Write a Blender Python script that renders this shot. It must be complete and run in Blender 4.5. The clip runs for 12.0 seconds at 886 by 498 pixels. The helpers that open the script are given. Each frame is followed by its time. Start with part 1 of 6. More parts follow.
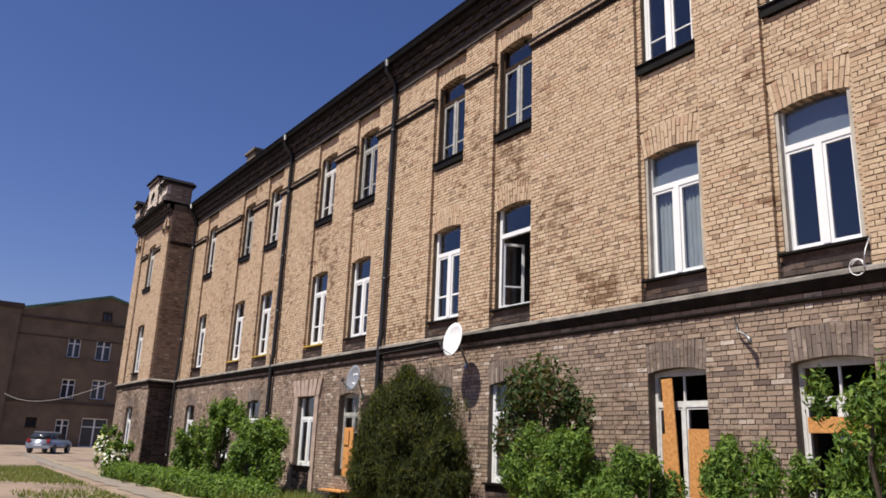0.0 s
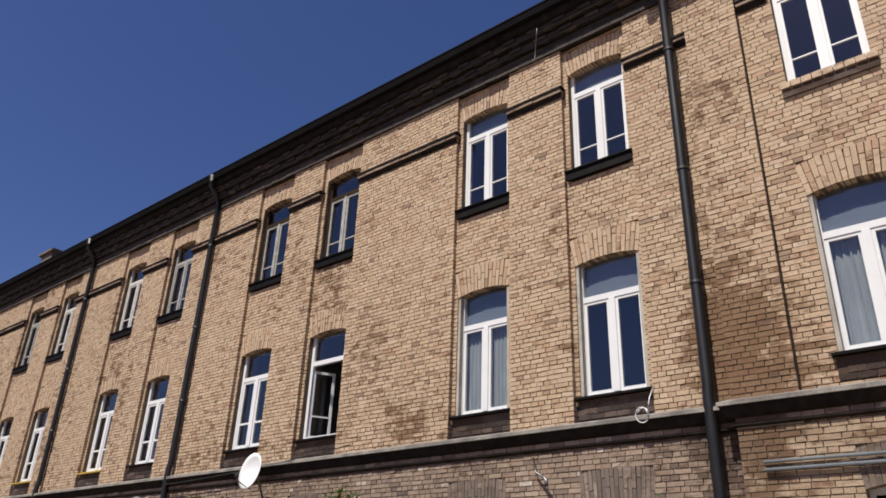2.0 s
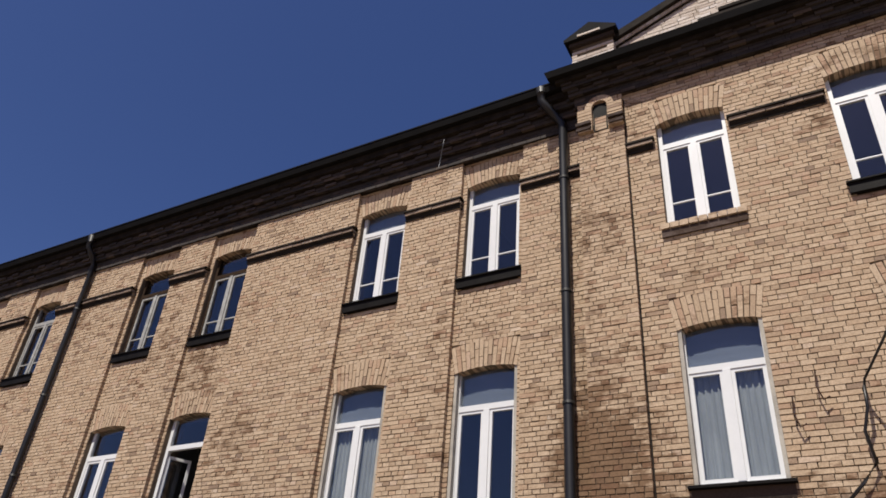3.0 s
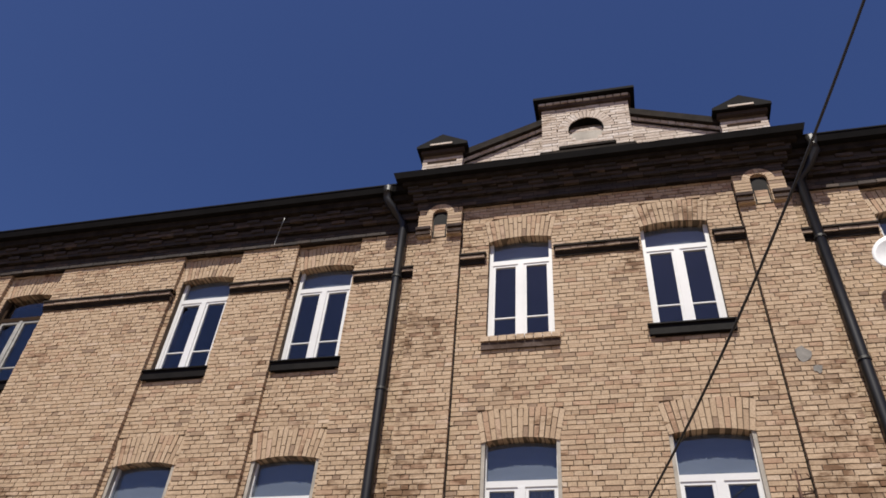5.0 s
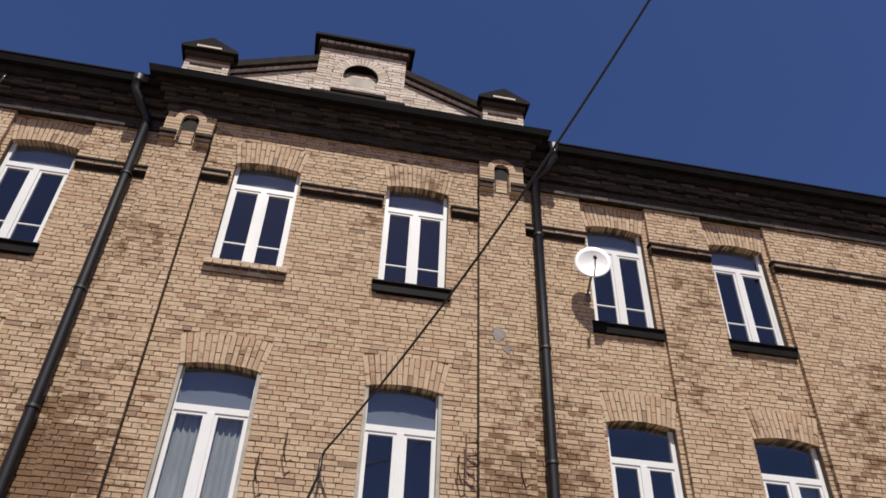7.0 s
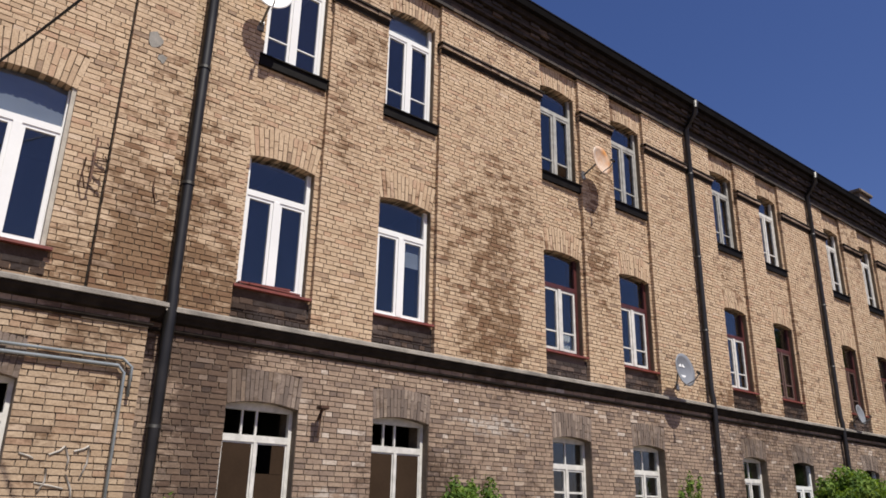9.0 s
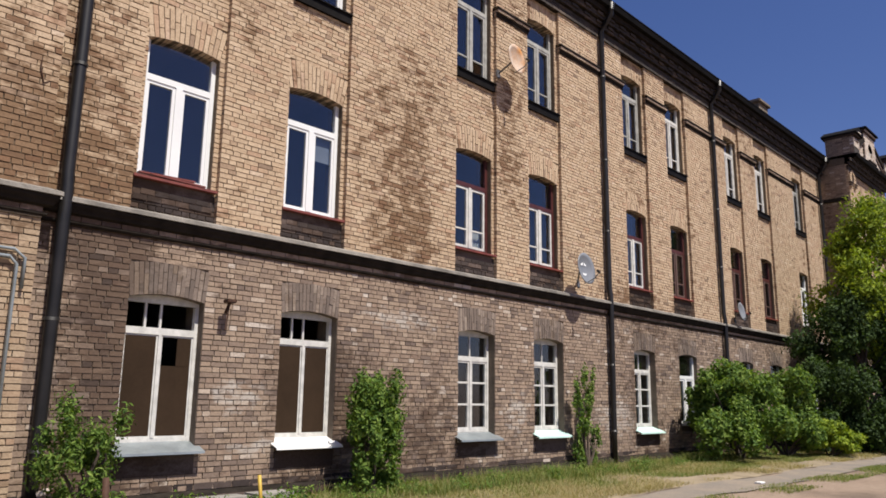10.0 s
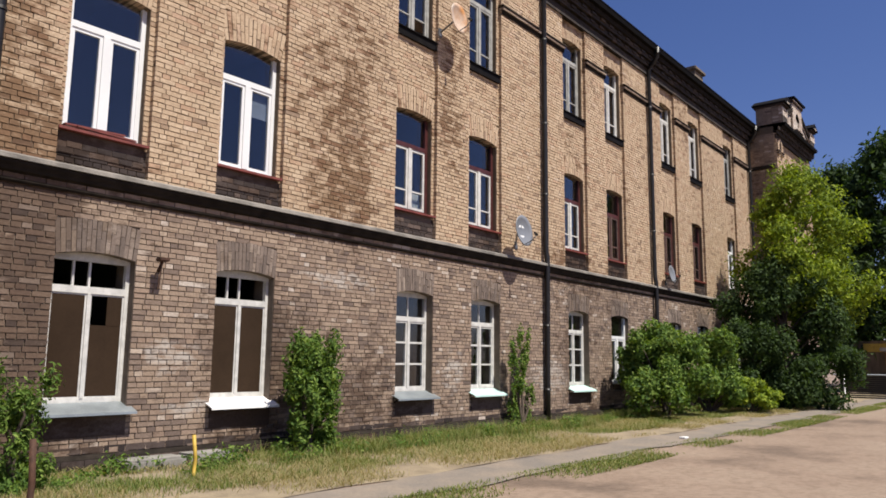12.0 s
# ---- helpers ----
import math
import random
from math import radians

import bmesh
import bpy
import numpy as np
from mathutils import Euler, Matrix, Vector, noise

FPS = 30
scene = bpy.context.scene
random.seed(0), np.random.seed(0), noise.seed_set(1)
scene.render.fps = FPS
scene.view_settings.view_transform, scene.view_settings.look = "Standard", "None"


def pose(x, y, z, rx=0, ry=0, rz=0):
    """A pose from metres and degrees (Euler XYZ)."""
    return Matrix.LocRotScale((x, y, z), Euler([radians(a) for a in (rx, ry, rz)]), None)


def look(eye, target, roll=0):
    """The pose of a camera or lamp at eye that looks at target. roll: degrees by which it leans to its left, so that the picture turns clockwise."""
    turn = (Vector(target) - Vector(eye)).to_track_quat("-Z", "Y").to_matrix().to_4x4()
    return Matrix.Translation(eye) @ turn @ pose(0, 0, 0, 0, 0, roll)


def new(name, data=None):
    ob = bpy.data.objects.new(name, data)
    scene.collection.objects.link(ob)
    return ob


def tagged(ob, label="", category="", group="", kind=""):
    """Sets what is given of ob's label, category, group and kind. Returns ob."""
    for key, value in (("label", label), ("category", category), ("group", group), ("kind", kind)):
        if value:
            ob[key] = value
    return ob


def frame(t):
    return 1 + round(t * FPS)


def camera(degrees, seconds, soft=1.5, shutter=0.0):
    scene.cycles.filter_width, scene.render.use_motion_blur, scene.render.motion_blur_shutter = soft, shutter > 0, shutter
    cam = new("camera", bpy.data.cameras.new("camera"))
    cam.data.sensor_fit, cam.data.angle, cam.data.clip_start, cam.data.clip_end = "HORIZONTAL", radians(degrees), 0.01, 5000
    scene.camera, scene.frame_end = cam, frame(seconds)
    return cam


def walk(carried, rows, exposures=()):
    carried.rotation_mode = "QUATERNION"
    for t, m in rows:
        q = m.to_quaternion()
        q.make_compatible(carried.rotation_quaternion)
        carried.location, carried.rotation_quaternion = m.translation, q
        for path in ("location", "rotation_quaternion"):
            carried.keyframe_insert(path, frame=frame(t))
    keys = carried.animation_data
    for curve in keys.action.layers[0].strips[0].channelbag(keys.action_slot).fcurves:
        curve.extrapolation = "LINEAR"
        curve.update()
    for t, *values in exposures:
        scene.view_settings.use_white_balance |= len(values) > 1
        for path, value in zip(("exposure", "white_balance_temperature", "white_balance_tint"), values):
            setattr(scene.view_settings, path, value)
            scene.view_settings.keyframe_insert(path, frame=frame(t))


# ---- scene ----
cam = camera(60.91, 12.0, 1.7, 0.0)
PATH = [
    (0.0, pose(0, 0, 1.5, 104.99, -2.23, 54.30)),
    (0.5, pose(0, 0, 1.5, 105.95, -1.92, 51.99)),
    (1.0, pose(0, 0, 1.5, 108.16, -1.60, 48.23)),
    (1.5, pose(0, 0, 1.5, 111.96, -1.60, 44.34)),
    (2.0, pose(0, 0, 1.5, 115.33, -2.00, 39.64)),
    (2.5, pose(0, 0, 1.5, 119.06, -3.34, 33.58)),
    (3.0, pose(0, 0, 1.5, 123.42, -4.11, 28.76)),
    (5.0, pose(0, 0, 1.5, 131.55, -3.81, 12.76)),
    (5.5, pose(0, 0, 1.5, 131.54, -3.49, 8.02)),
    (6.0, pose(0, 0, 1.5, 131.47, -3.22, 2.75)),
    (6.5, pose(0, 0, 1.5, 131.05, -2.95, -3.14)),
    (7.0, pose(0, 0, 1.5, 128.25, -1.75, -11.00)),
    (7.5, pose(0, 0, 1.5, 124.55, -1.67, -20.69)),
    (9.5, pose(0, 0, 1.5, 104.56, -0.86, -43.34)),
    (10.0, pose(0, 0, 1.5, 101.48, -0.69, -46.47)),
    (10.5, pose(0, 0, 1.5, 100.28, -0.64, -48.92)),
    (11.0, pose(0, 0, 1.5, 99.37, -0.62, -50.30)),
    (11.5, pose(0, 0, 1.5, 98.82, -0.58, -50.96)),
    (12.0, pose(0, 0, 1.5, 98.55, -0.60, -51.15)),
]
walk(cam, PATH, [(0.0, 0.62), (1.5, 0.46), (3.0, 0.27), (7.0, 0.28), (7.8, 0.30), (9.5, 0.53), (12.0, 0.58)])

# ---- light ----
SUN_ELEVATION = radians(61)
world = bpy.data.worlds.new("sky")
scene.world = world
world.use_nodes = True
wn = world.node_tree
sky = wn.nodes.new("ShaderNodeTexSky")
sky.sky_type, sky.sun_disc = "NISHITA", False
sky.sun_elevation, sky.sun_rotation = SUN_ELEVATION, radians(178)
sky.air_density, sky.dust_density, sky.ozone_density = 1.0, 0.8, 3.0
deeper = wn.nodes.new("ShaderNodeHueSaturation")
deeper.inputs["Saturation"].default_value = 1.14
tint = wn.nodes.new("ShaderNodeMix")
tint.data_type, tint.blend_type = "RGBA", "MULTIPLY"
tint.inputs[0].default_value, tint.inputs[7].default_value = 1.0, (1.07, 0.965, 1.20, 1)
wn.links.new(sky.outputs[0], tint.inputs[6])
wn.links.new(tint.outputs[2], deeper.inputs["Color"])
wn.links.new(deeper.outputs[0], wn.nodes["Background"].inputs[0])
wn.nodes["Background"].inputs[1].default_value = 0.055
sun = new("sun", bpy.data.lights.new("sun", "SUN"))
sun.data.energy, sun.data.angle, sun.data.color = 5.0, radians(0.5), (1.0, 0.95, 0.86)
sun.matrix_world = look((0, -30, 30 * math.tan(SUN_ELEVATION)), (1, 0, 0))

# ---- materials ----
def mat(name, rough=0.8, metal=0.0):
    m = bpy.data.materials.new(name)
    m.use_nodes = True
    b = m.node_tree.nodes["Principled BSDF"]
    b.inputs["Roughness"].default_value, b.inputs["Metallic"].default_value = rough, metal
    return m, m.node_tree.nodes, m.node_tree.links, b


def ramp(nodes, stops):
    r = nodes.new("ShaderNodeValToRGB")
    el = r.color_ramp.elements
    while len(el) < len(stops):
        el.new(0.5)
    for e, (p, col) in zip(el, stops):
        e.position, e.color = p, (*col, 1)
    return r


def noise_tex(nodes, links, scale, detail=4.0, vector=None, rough=0.55):
    n = nodes.new("ShaderNodeTexNoise")
    n.inputs["Scale"].default_value, n.inputs["Detail"].default_value, n.inputs["Roughness"].default_value = scale, detail, rough
    if vector is not None:
        links.new(vector, n.inputs["Vector"])
    return n


def mixer(nodes, links, kind, fac, a, b):
    m = nodes.new("ShaderNodeMix")
    m.data_type, m.blend_type = "RGBA", kind
    for sock, v in ((m.inputs[0], fac), (m.inputs[6], a), (m.inputs[7], b)):
        if isinstance(v, bpy.types.NodeSocket):
            links.new(v, sock)
        elif isinstance(v, (int, float)):
            sock.default_value = v
        else:
            sock.default_value = (*v, 1)
    return m.outputs[2]


def bumped(nodes, links, b, height, strength, dist):
    bu = nodes.new("ShaderNodeBump")
    bu.inputs["Strength"].default_value, bu.inputs["Distance"].default_value = strength, dist
    links.new(height, bu.inputs["Height"])
    links.new(bu.outputs[0], b.inputs["Normal"])


def plain(name, col, rough=0.7, metal=0.0, scale=6.0, amount=0.25, col2=None, bump=0.0, stretch=None):
    """A surface in one colour with stains at one scale and grain at another."""
    m, n, l, b = mat(name, rough, metal)
    g = n.new("ShaderNodeNewGeometry")
    vec = g.outputs["Position"]
    if stretch:
        mp = n.new("ShaderNodeMapping")
        mp.inputs["Scale"].default_value = stretch
        l.new(vec, mp.inputs[0])
        vec = mp.outputs[0]
    big = noise_tex(n, l, scale, 5, vec)
    fine = noise_tex(n, l, scale * 14, 3, vec)
    dark = col2 or tuple(c * (1 - amount) for c in col)
    r = ramp(n, [(0.35, dark), (0.65, col)])
    l.new(big.outputs[0], r.inputs[0])
    r2 = ramp(n, [(0.3, (1 - amount * 0.6,) * 3), (0.7, (1, 1, 1))])
    l.new(fine.outputs[0], r2.inputs[0])
    l.new(mixer(n, l, "MULTIPLY", 1.0, r.outputs[0], r2.outputs[0]), b.inputs["Base Color"])
    if bump:
        bumped(n, l, b, fine.outputs[0], bump, 0.01)
    return m


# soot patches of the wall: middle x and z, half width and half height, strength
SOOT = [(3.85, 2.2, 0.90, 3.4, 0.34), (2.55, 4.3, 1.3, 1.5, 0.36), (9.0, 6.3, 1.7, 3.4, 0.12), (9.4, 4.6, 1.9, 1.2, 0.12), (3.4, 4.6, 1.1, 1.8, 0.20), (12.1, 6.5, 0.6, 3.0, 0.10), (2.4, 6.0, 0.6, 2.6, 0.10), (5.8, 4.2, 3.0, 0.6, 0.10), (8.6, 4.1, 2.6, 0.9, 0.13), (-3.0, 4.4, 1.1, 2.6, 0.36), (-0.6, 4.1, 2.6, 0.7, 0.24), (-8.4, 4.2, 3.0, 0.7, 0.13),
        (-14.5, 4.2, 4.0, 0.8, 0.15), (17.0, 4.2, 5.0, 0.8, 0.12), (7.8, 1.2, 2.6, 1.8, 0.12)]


# remains of limewash on the ground floor: middle x and z, half width and half height
LIME = [(5.75, 1.55, 1.0, 0.55), (6.2, 0.85, 1.2, 0.3), (9.0, 2.9, 2.0, 0.4), (12.1, 1.3, 0.9, 0.9), (16.0, 1.2, 2.5, 1.0)]


def brick_material(name, tones, stain, stain_from, per_object=False, spread=0.24, lime=False):
    """Bricks that differ one by one, with blotches on each and soot in patches over the wall."""
    m, n, l, b = mat(name, 0.88)
    g = n.new("ShaderNodeNewGeometry")
    if per_object:
        rnd = n.new("ShaderNodeObjectInfo").outputs["Random"]
    else:
        rnd = g.outputs["Random Per Island"]
    r = ramp(n, [(p, (c[0] * 1.005, c[1] * 1.0, c[2] * 1.12)) for p, c in tones])
    l.new(rnd, r.inputs[0])
    fine = noise_tex(n, l, 38, 4, g.outputs["Position"], 0.65)
    r2 = ramp(n, [(0.25, (0.66, 0.62, 0.58)), (0.6, (1.0, 1.0, 1.0)), (0.85, (1.08, 1.07, 1.05))])
    l.new(fine.outputs[0], r2.inputs[0])
    c1 = mixer(n, l, "MULTIPLY", 1.0, r.outputs[0], r2.outputs[0])
    mp = n.new("ShaderNodeMapping")
    mp.inputs["Scale"].default_value = (1.0, 1.0, 0.6)
    l.new(g.outputs["Position"], mp.inputs[0])
    big = noise_tex(n, l, 0.55, 6, mp.outputs[0], 0.68)
    addr = n.new("ShaderNodeMath")
    addr.operation = "MULTIPLY_ADD"
    addr.inputs[1].default_value, addr.inputs[2].default_value = spread, -spread / 6
    l.new(rnd, addr.inputs[0])
    s = n.new("ShaderNodeMath")
    s.operation = "ADD"
    l.new(big.outputs[0], s.inputs[0])
    l.new(addr.outputs[0], s.inputs[1])
    mp2 = n.new("ShaderNodeMapping")
    mp2.inputs["Scale"].default_value = (0.4, 0.4, 1.0)
    l.new(g.outputs["Position"], mp2.inputs[0])
    spots = noise_tex(n, l, 9.0, 4, mp2.outputs[0], 0.65)
    spotty = n.new("ShaderNodeMath")
    spotty.operation = "MULTIPLY_ADD"
    spotty.inputs[1].default_value = 0.82
    l.new(spots.outputs[0], spotty.inputs[0])
    l.new(s.outputs[0], spotty.inputs[2])
    down = n.new("ShaderNodeMath")
    down.inputs[1].default_value = -0.41
    l.new(spotty.outputs[0], down.inputs[0])
    total = down.outputs[0]
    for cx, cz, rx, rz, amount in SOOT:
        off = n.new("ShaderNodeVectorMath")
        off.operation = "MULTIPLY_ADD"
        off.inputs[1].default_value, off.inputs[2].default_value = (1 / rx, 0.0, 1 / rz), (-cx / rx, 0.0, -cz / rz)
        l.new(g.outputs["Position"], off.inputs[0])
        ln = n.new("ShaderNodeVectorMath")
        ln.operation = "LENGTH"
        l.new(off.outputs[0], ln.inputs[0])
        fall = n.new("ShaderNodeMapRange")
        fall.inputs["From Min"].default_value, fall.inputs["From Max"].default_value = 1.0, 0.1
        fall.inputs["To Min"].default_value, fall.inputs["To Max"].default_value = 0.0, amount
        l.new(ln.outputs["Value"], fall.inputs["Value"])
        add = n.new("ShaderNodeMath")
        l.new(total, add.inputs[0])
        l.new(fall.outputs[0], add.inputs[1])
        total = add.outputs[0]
    for cx, cz, rx, rz in LIME if lime else ():
        off = n.new("ShaderNodeVectorMath")
        off.operation = "MULTIPLY_ADD"
        off.inputs[1].default_value, off.inputs[2].default_value = (1 / rx, 0.0, 1 / rz), (-cx / rx, 0.0, -cz / rz)
        l.new(g.outputs["Position"], off.inputs[0])
        ln = n.new("ShaderNodeVectorMath")
        ln.operation = "LENGTH"
        l.new(off.outputs[0], ln.inputs[0])
        fall = n.new("ShaderNodeMapRange")
        fall.inputs["From Min"].default_value, fall.inputs["From Max"].default_value = 1.0, 0.2
        fall.inputs["To Min"].default_value, fall.inputs["To Max"].default_value = -0.28, 0.16
        l.new(ln.outputs["Value"], fall.inputs["Value"])
        add = n.new("ShaderNodeMath")
        l.new(spots.outputs[0], add.inputs[0])
        l.new(fall.outputs[0], add.inputs[1])
        rl = ramp(n, [(0.55, (0, 0, 0)), (0.72, (0.75, 0.75, 0.75))])
        l.new(add.outputs[0], rl.inputs[0])
        c1 = mixer(n, l, "MIX", rl.outputs[0], c1, (0.46, 0.41, 0.36))
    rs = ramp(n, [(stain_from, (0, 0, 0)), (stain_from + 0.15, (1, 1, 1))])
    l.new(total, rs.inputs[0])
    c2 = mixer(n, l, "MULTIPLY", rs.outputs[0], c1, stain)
    l.new(c2, b.inputs["Base Color"])
    bumped(n, l, b, fine.outputs[0], 0.5, 0.006)
    return m


UPPER_TONES = [(0.0, (0.24, 0.165, 0.10)), (0.035, (0.36, 0.25, 0.145)), (0.10, (0.43, 0.312, 0.182)), (0.35, (0.475, 0.352, 0.21)),
               (0.6, (0.51, 0.385, 0.236)), (0.82, (0.46, 0.33, 0.192)), (0.95, (0.42, 0.275, 0.16)), (1.0, (0.56, 0.44, 0.29))]
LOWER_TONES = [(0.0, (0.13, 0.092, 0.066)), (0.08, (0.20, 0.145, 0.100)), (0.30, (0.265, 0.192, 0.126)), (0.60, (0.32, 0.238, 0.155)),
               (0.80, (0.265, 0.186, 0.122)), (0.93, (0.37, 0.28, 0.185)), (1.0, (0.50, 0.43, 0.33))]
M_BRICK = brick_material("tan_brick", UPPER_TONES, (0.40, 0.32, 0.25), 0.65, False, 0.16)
M_BRICK_LOW = brick_material("sooty_and_shaded_brick", LOWER_TONES, (0.36, 0.31, 0.28), 0.57, False, 0.12, True)
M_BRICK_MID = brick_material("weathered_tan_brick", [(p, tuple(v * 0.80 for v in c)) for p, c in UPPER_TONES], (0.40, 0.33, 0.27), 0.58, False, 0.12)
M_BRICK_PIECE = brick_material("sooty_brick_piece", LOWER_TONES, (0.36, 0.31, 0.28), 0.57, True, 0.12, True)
M_BRICK_DARK = brick_material("near_black_brick", [(0.0, (0.035, 0.028, 0.024)), (0.5, (0.07, 0.055, 0.045)), (1.0, (0.14, 0.105, 0.08))], (0.6, 0.55, 0.5), 0.6)
# the deep shade under the eaves is darkened into these tones, along with blackening
M_BRICK_EAVE = brick_material("shaded_eaves_brick", [(0.0, (0.024, 0.019, 0.015)), (0.5, (0.040, 0.031, 0.024)), (0.85, (0.062, 0.046, 0.034)), (1.0, (0.12, 0.088, 0.06))], (0.6, 0.55, 0.5), 0.55)
M_BRICK_PALE = brick_material("pale_brick", [(0.0, (0.42, 0.34, 0.25)), (0.5, (0.58, 0.50, 0.38)), (1.0, (0.66, 0.60, 0.49))], (0.6, 0.52, 0.45), 0.66)
M_MORTAR = plain("mortar", (0.155, 0.112, 0.072), 0.95, scale=2.0, amount=0.4, bump=0.3)
M_MORTAR_LOW = plain("sooty_mortar", (0.20, 0.155, 0.113), 0.95, scale=2.0, amount=0.4, bump=0.3)
M_LINTEL = brick_material("lintel_brick", [(0.0, (0.12, 0.092, 0.068)), (0.4, (0.17, 0.130, 0.094)), (0.8, (0.21, 0.162, 0.118)), (1.0, (0.31, 0.25, 0.18))], (0.6, 0.55, 0.5), 0.58)
M_PLASTER = plain("reveal_plaster", (0.46, 0.42, 0.36), 0.9, scale=3.0, amount=0.3, bump=0.3)
M_PINK = plain("pink_plaster", (0.42, 0.31, 0.25), 0.9, scale=4.0, amount=0.3, bump=0.3)
M_LEDGE = plain("ledge_cement", (0.30, 0.27, 0.235), 0.85, scale=3.0, amount=0.55, bump=0.4)
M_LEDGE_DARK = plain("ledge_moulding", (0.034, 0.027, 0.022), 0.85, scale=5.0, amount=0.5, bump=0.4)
# black of the tarred sills, also painted into slits and recesses as shade
M_TAR_AND_SHADE = plain("tar_and_recess_shade", (0.013, 0.011, 0.010), 0.6, scale=5.0, amount=0.5, bump=0.3)
M_ROOF = plain("roof_sheet", (0.011, 0.010, 0.010), 0.8, 0.0, scale=3.0, amount=0.4)
M_UPVC = plain("white_plastic", (0.73, 0.73, 0.72), 0.35, scale=1.5, amount=0.06)
M_WHITE_WOOD = plain("white_paint", (0.66, 0.64, 0.60), 0.55, scale=8.0, amount=0.25, bump=0.2)
M_OLD_WOOD = plain("grey_white_paint", (0.42, 0.41, 0.38), 0.6, scale=8.0, amount=0.35, bump=0.2)
M_RED_WOOD = plain("dark_red_paint", (0.085, 0.022, 0.02), 0.45, scale=8.0, amount=0.35)
M_RED_DULL = plain("dull_red_paint", (0.13, 0.075, 0.06), 0.6, scale=8.0, amount=0.35)
M_RED_SILL = plain("red_sheet", (0.22, 0.055, 0.04), 0.5, scale=6.0, amount=0.35)
M_BROWN = plain("brown_board", (0.042, 0.026, 0.016), 0.95, scale=2.0, amount=0.2)
M_OSB = plain("orange_board", (0.62, 0.30, 0.085), 0.7, scale=24.0, amount=0.35, col2=(0.42, 0.17, 0.045), bump=0.2)
M_CURTAIN = plain("net_curtain", (0.36, 0.37, 0.35), 0.9, scale=10.0, amount=0.25, stretch=(1, 1, 0.15))
M_BLIND = plain("grey_blind", (0.17, 0.19, 0.225), 0.8, scale=2.0, amount=0.2, stretch=(0.3, 1, 2.0))
M_PIPE = plain("black_pipe", (0.018, 0.016, 0.015), 0.42, 0.2, scale=4.0, amount=0.4)
M_CABLE = plain("black_cable", (0.02, 0.02, 0.02), 0.6)
M_DISH = plain("dish_white", (0.78, 0.78, 0.77), 0.4, scale=3.0, amount=0.1)
M_DISH_GREY = plain("dish_grey", (0.20, 0.21, 0.23), 0.4, scale=3.0, amount=0.15)
M_DISH_RUST = plain("dish_rusty", (0.56, 0.48, 0.40), 0.55, scale=2.2, amount=0.5, col2=(0.50, 0.22, 0.06))
M_STEEL = plain("grey_steel", (0.25, 0.25, 0.25), 0.45, 0.7, scale=6.0, amount=0.3)
M_ZINC = plain("zinc_sheet", (0.30, 0.33, 0.34), 0.4, 0.4, scale=3.0, amount=0.25)
M_MINT = plain("mint_paint", (0.48, 0.66, 0.60), 0.5, scale=4.0, amount=0.15)
M_WHITE_SHEET = plain("white_sheet", (0.80, 0.79, 0.77), 0.5, scale=2.0, amount=0.08)
M_RUST = plain("rusty_iron", (0.10, 0.045, 0.025), 0.8, 0.2, scale=12.0, amount=0.5, bump=0.3)
M_YELLOW = plain("yellow_paint", (0.55, 0.36, 0.05), 0.6, scale=8.0, amount=0.3)
M_CONCRETE = plain("concrete", (0.30, 0.28, 0.25), 0.9, scale=4.0, amount=0.35, bump=0.4)
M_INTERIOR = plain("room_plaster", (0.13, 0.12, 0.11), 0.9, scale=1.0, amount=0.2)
M_WOOD = plain("grey_wood", (0.16, 0.12, 0.085), 0.8, scale=6.0, amount=0.4, stretch=(1, 1, 0.2))
M_FAR_WALL = plain("far_brick", (0.18, 0.132, 0.083), 0.9, scale=0.5, amount=0.35, bump=0.2)
M_FAR_TRIM = plain("far_brick_trim", (0.09, 0.062, 0.044), 0.9, scale=0.8, amount=0.4)
M_GREEN_ROOF = plain("green_roof", (0.07, 0.16, 0.11), 0.5, scale=1.0, amount=0.25)
M_CAR = plain("silver_paint", (0.33, 0.36, 0.42), 0.3, 0.6, scale=1.0, amount=0.05)
M_TYRE = plain("tyre_rubber", (0.02, 0.02, 0.02), 0.8)
M_CARGLASS = plain("car_glass", (0.03, 0.035, 0.045), 0.1)
M_TAILLIGHT = plain("red_lens", (0.35, 0.02, 0.02), 0.25)
for m in (M_BROWN, M_TAR_AND_SHADE, M_ROOF, M_LEDGE_DARK, M_BRICK_DARK):
    m.node_tree.nodes["Principled BSDF"].inputs["Specular IOR Level"].default_value = 0.08
M_GRAFFITI = plain("chalk_white_paint", (0.47, 0.43, 0.38), 0.9, scale=14.0, amount=0.35)


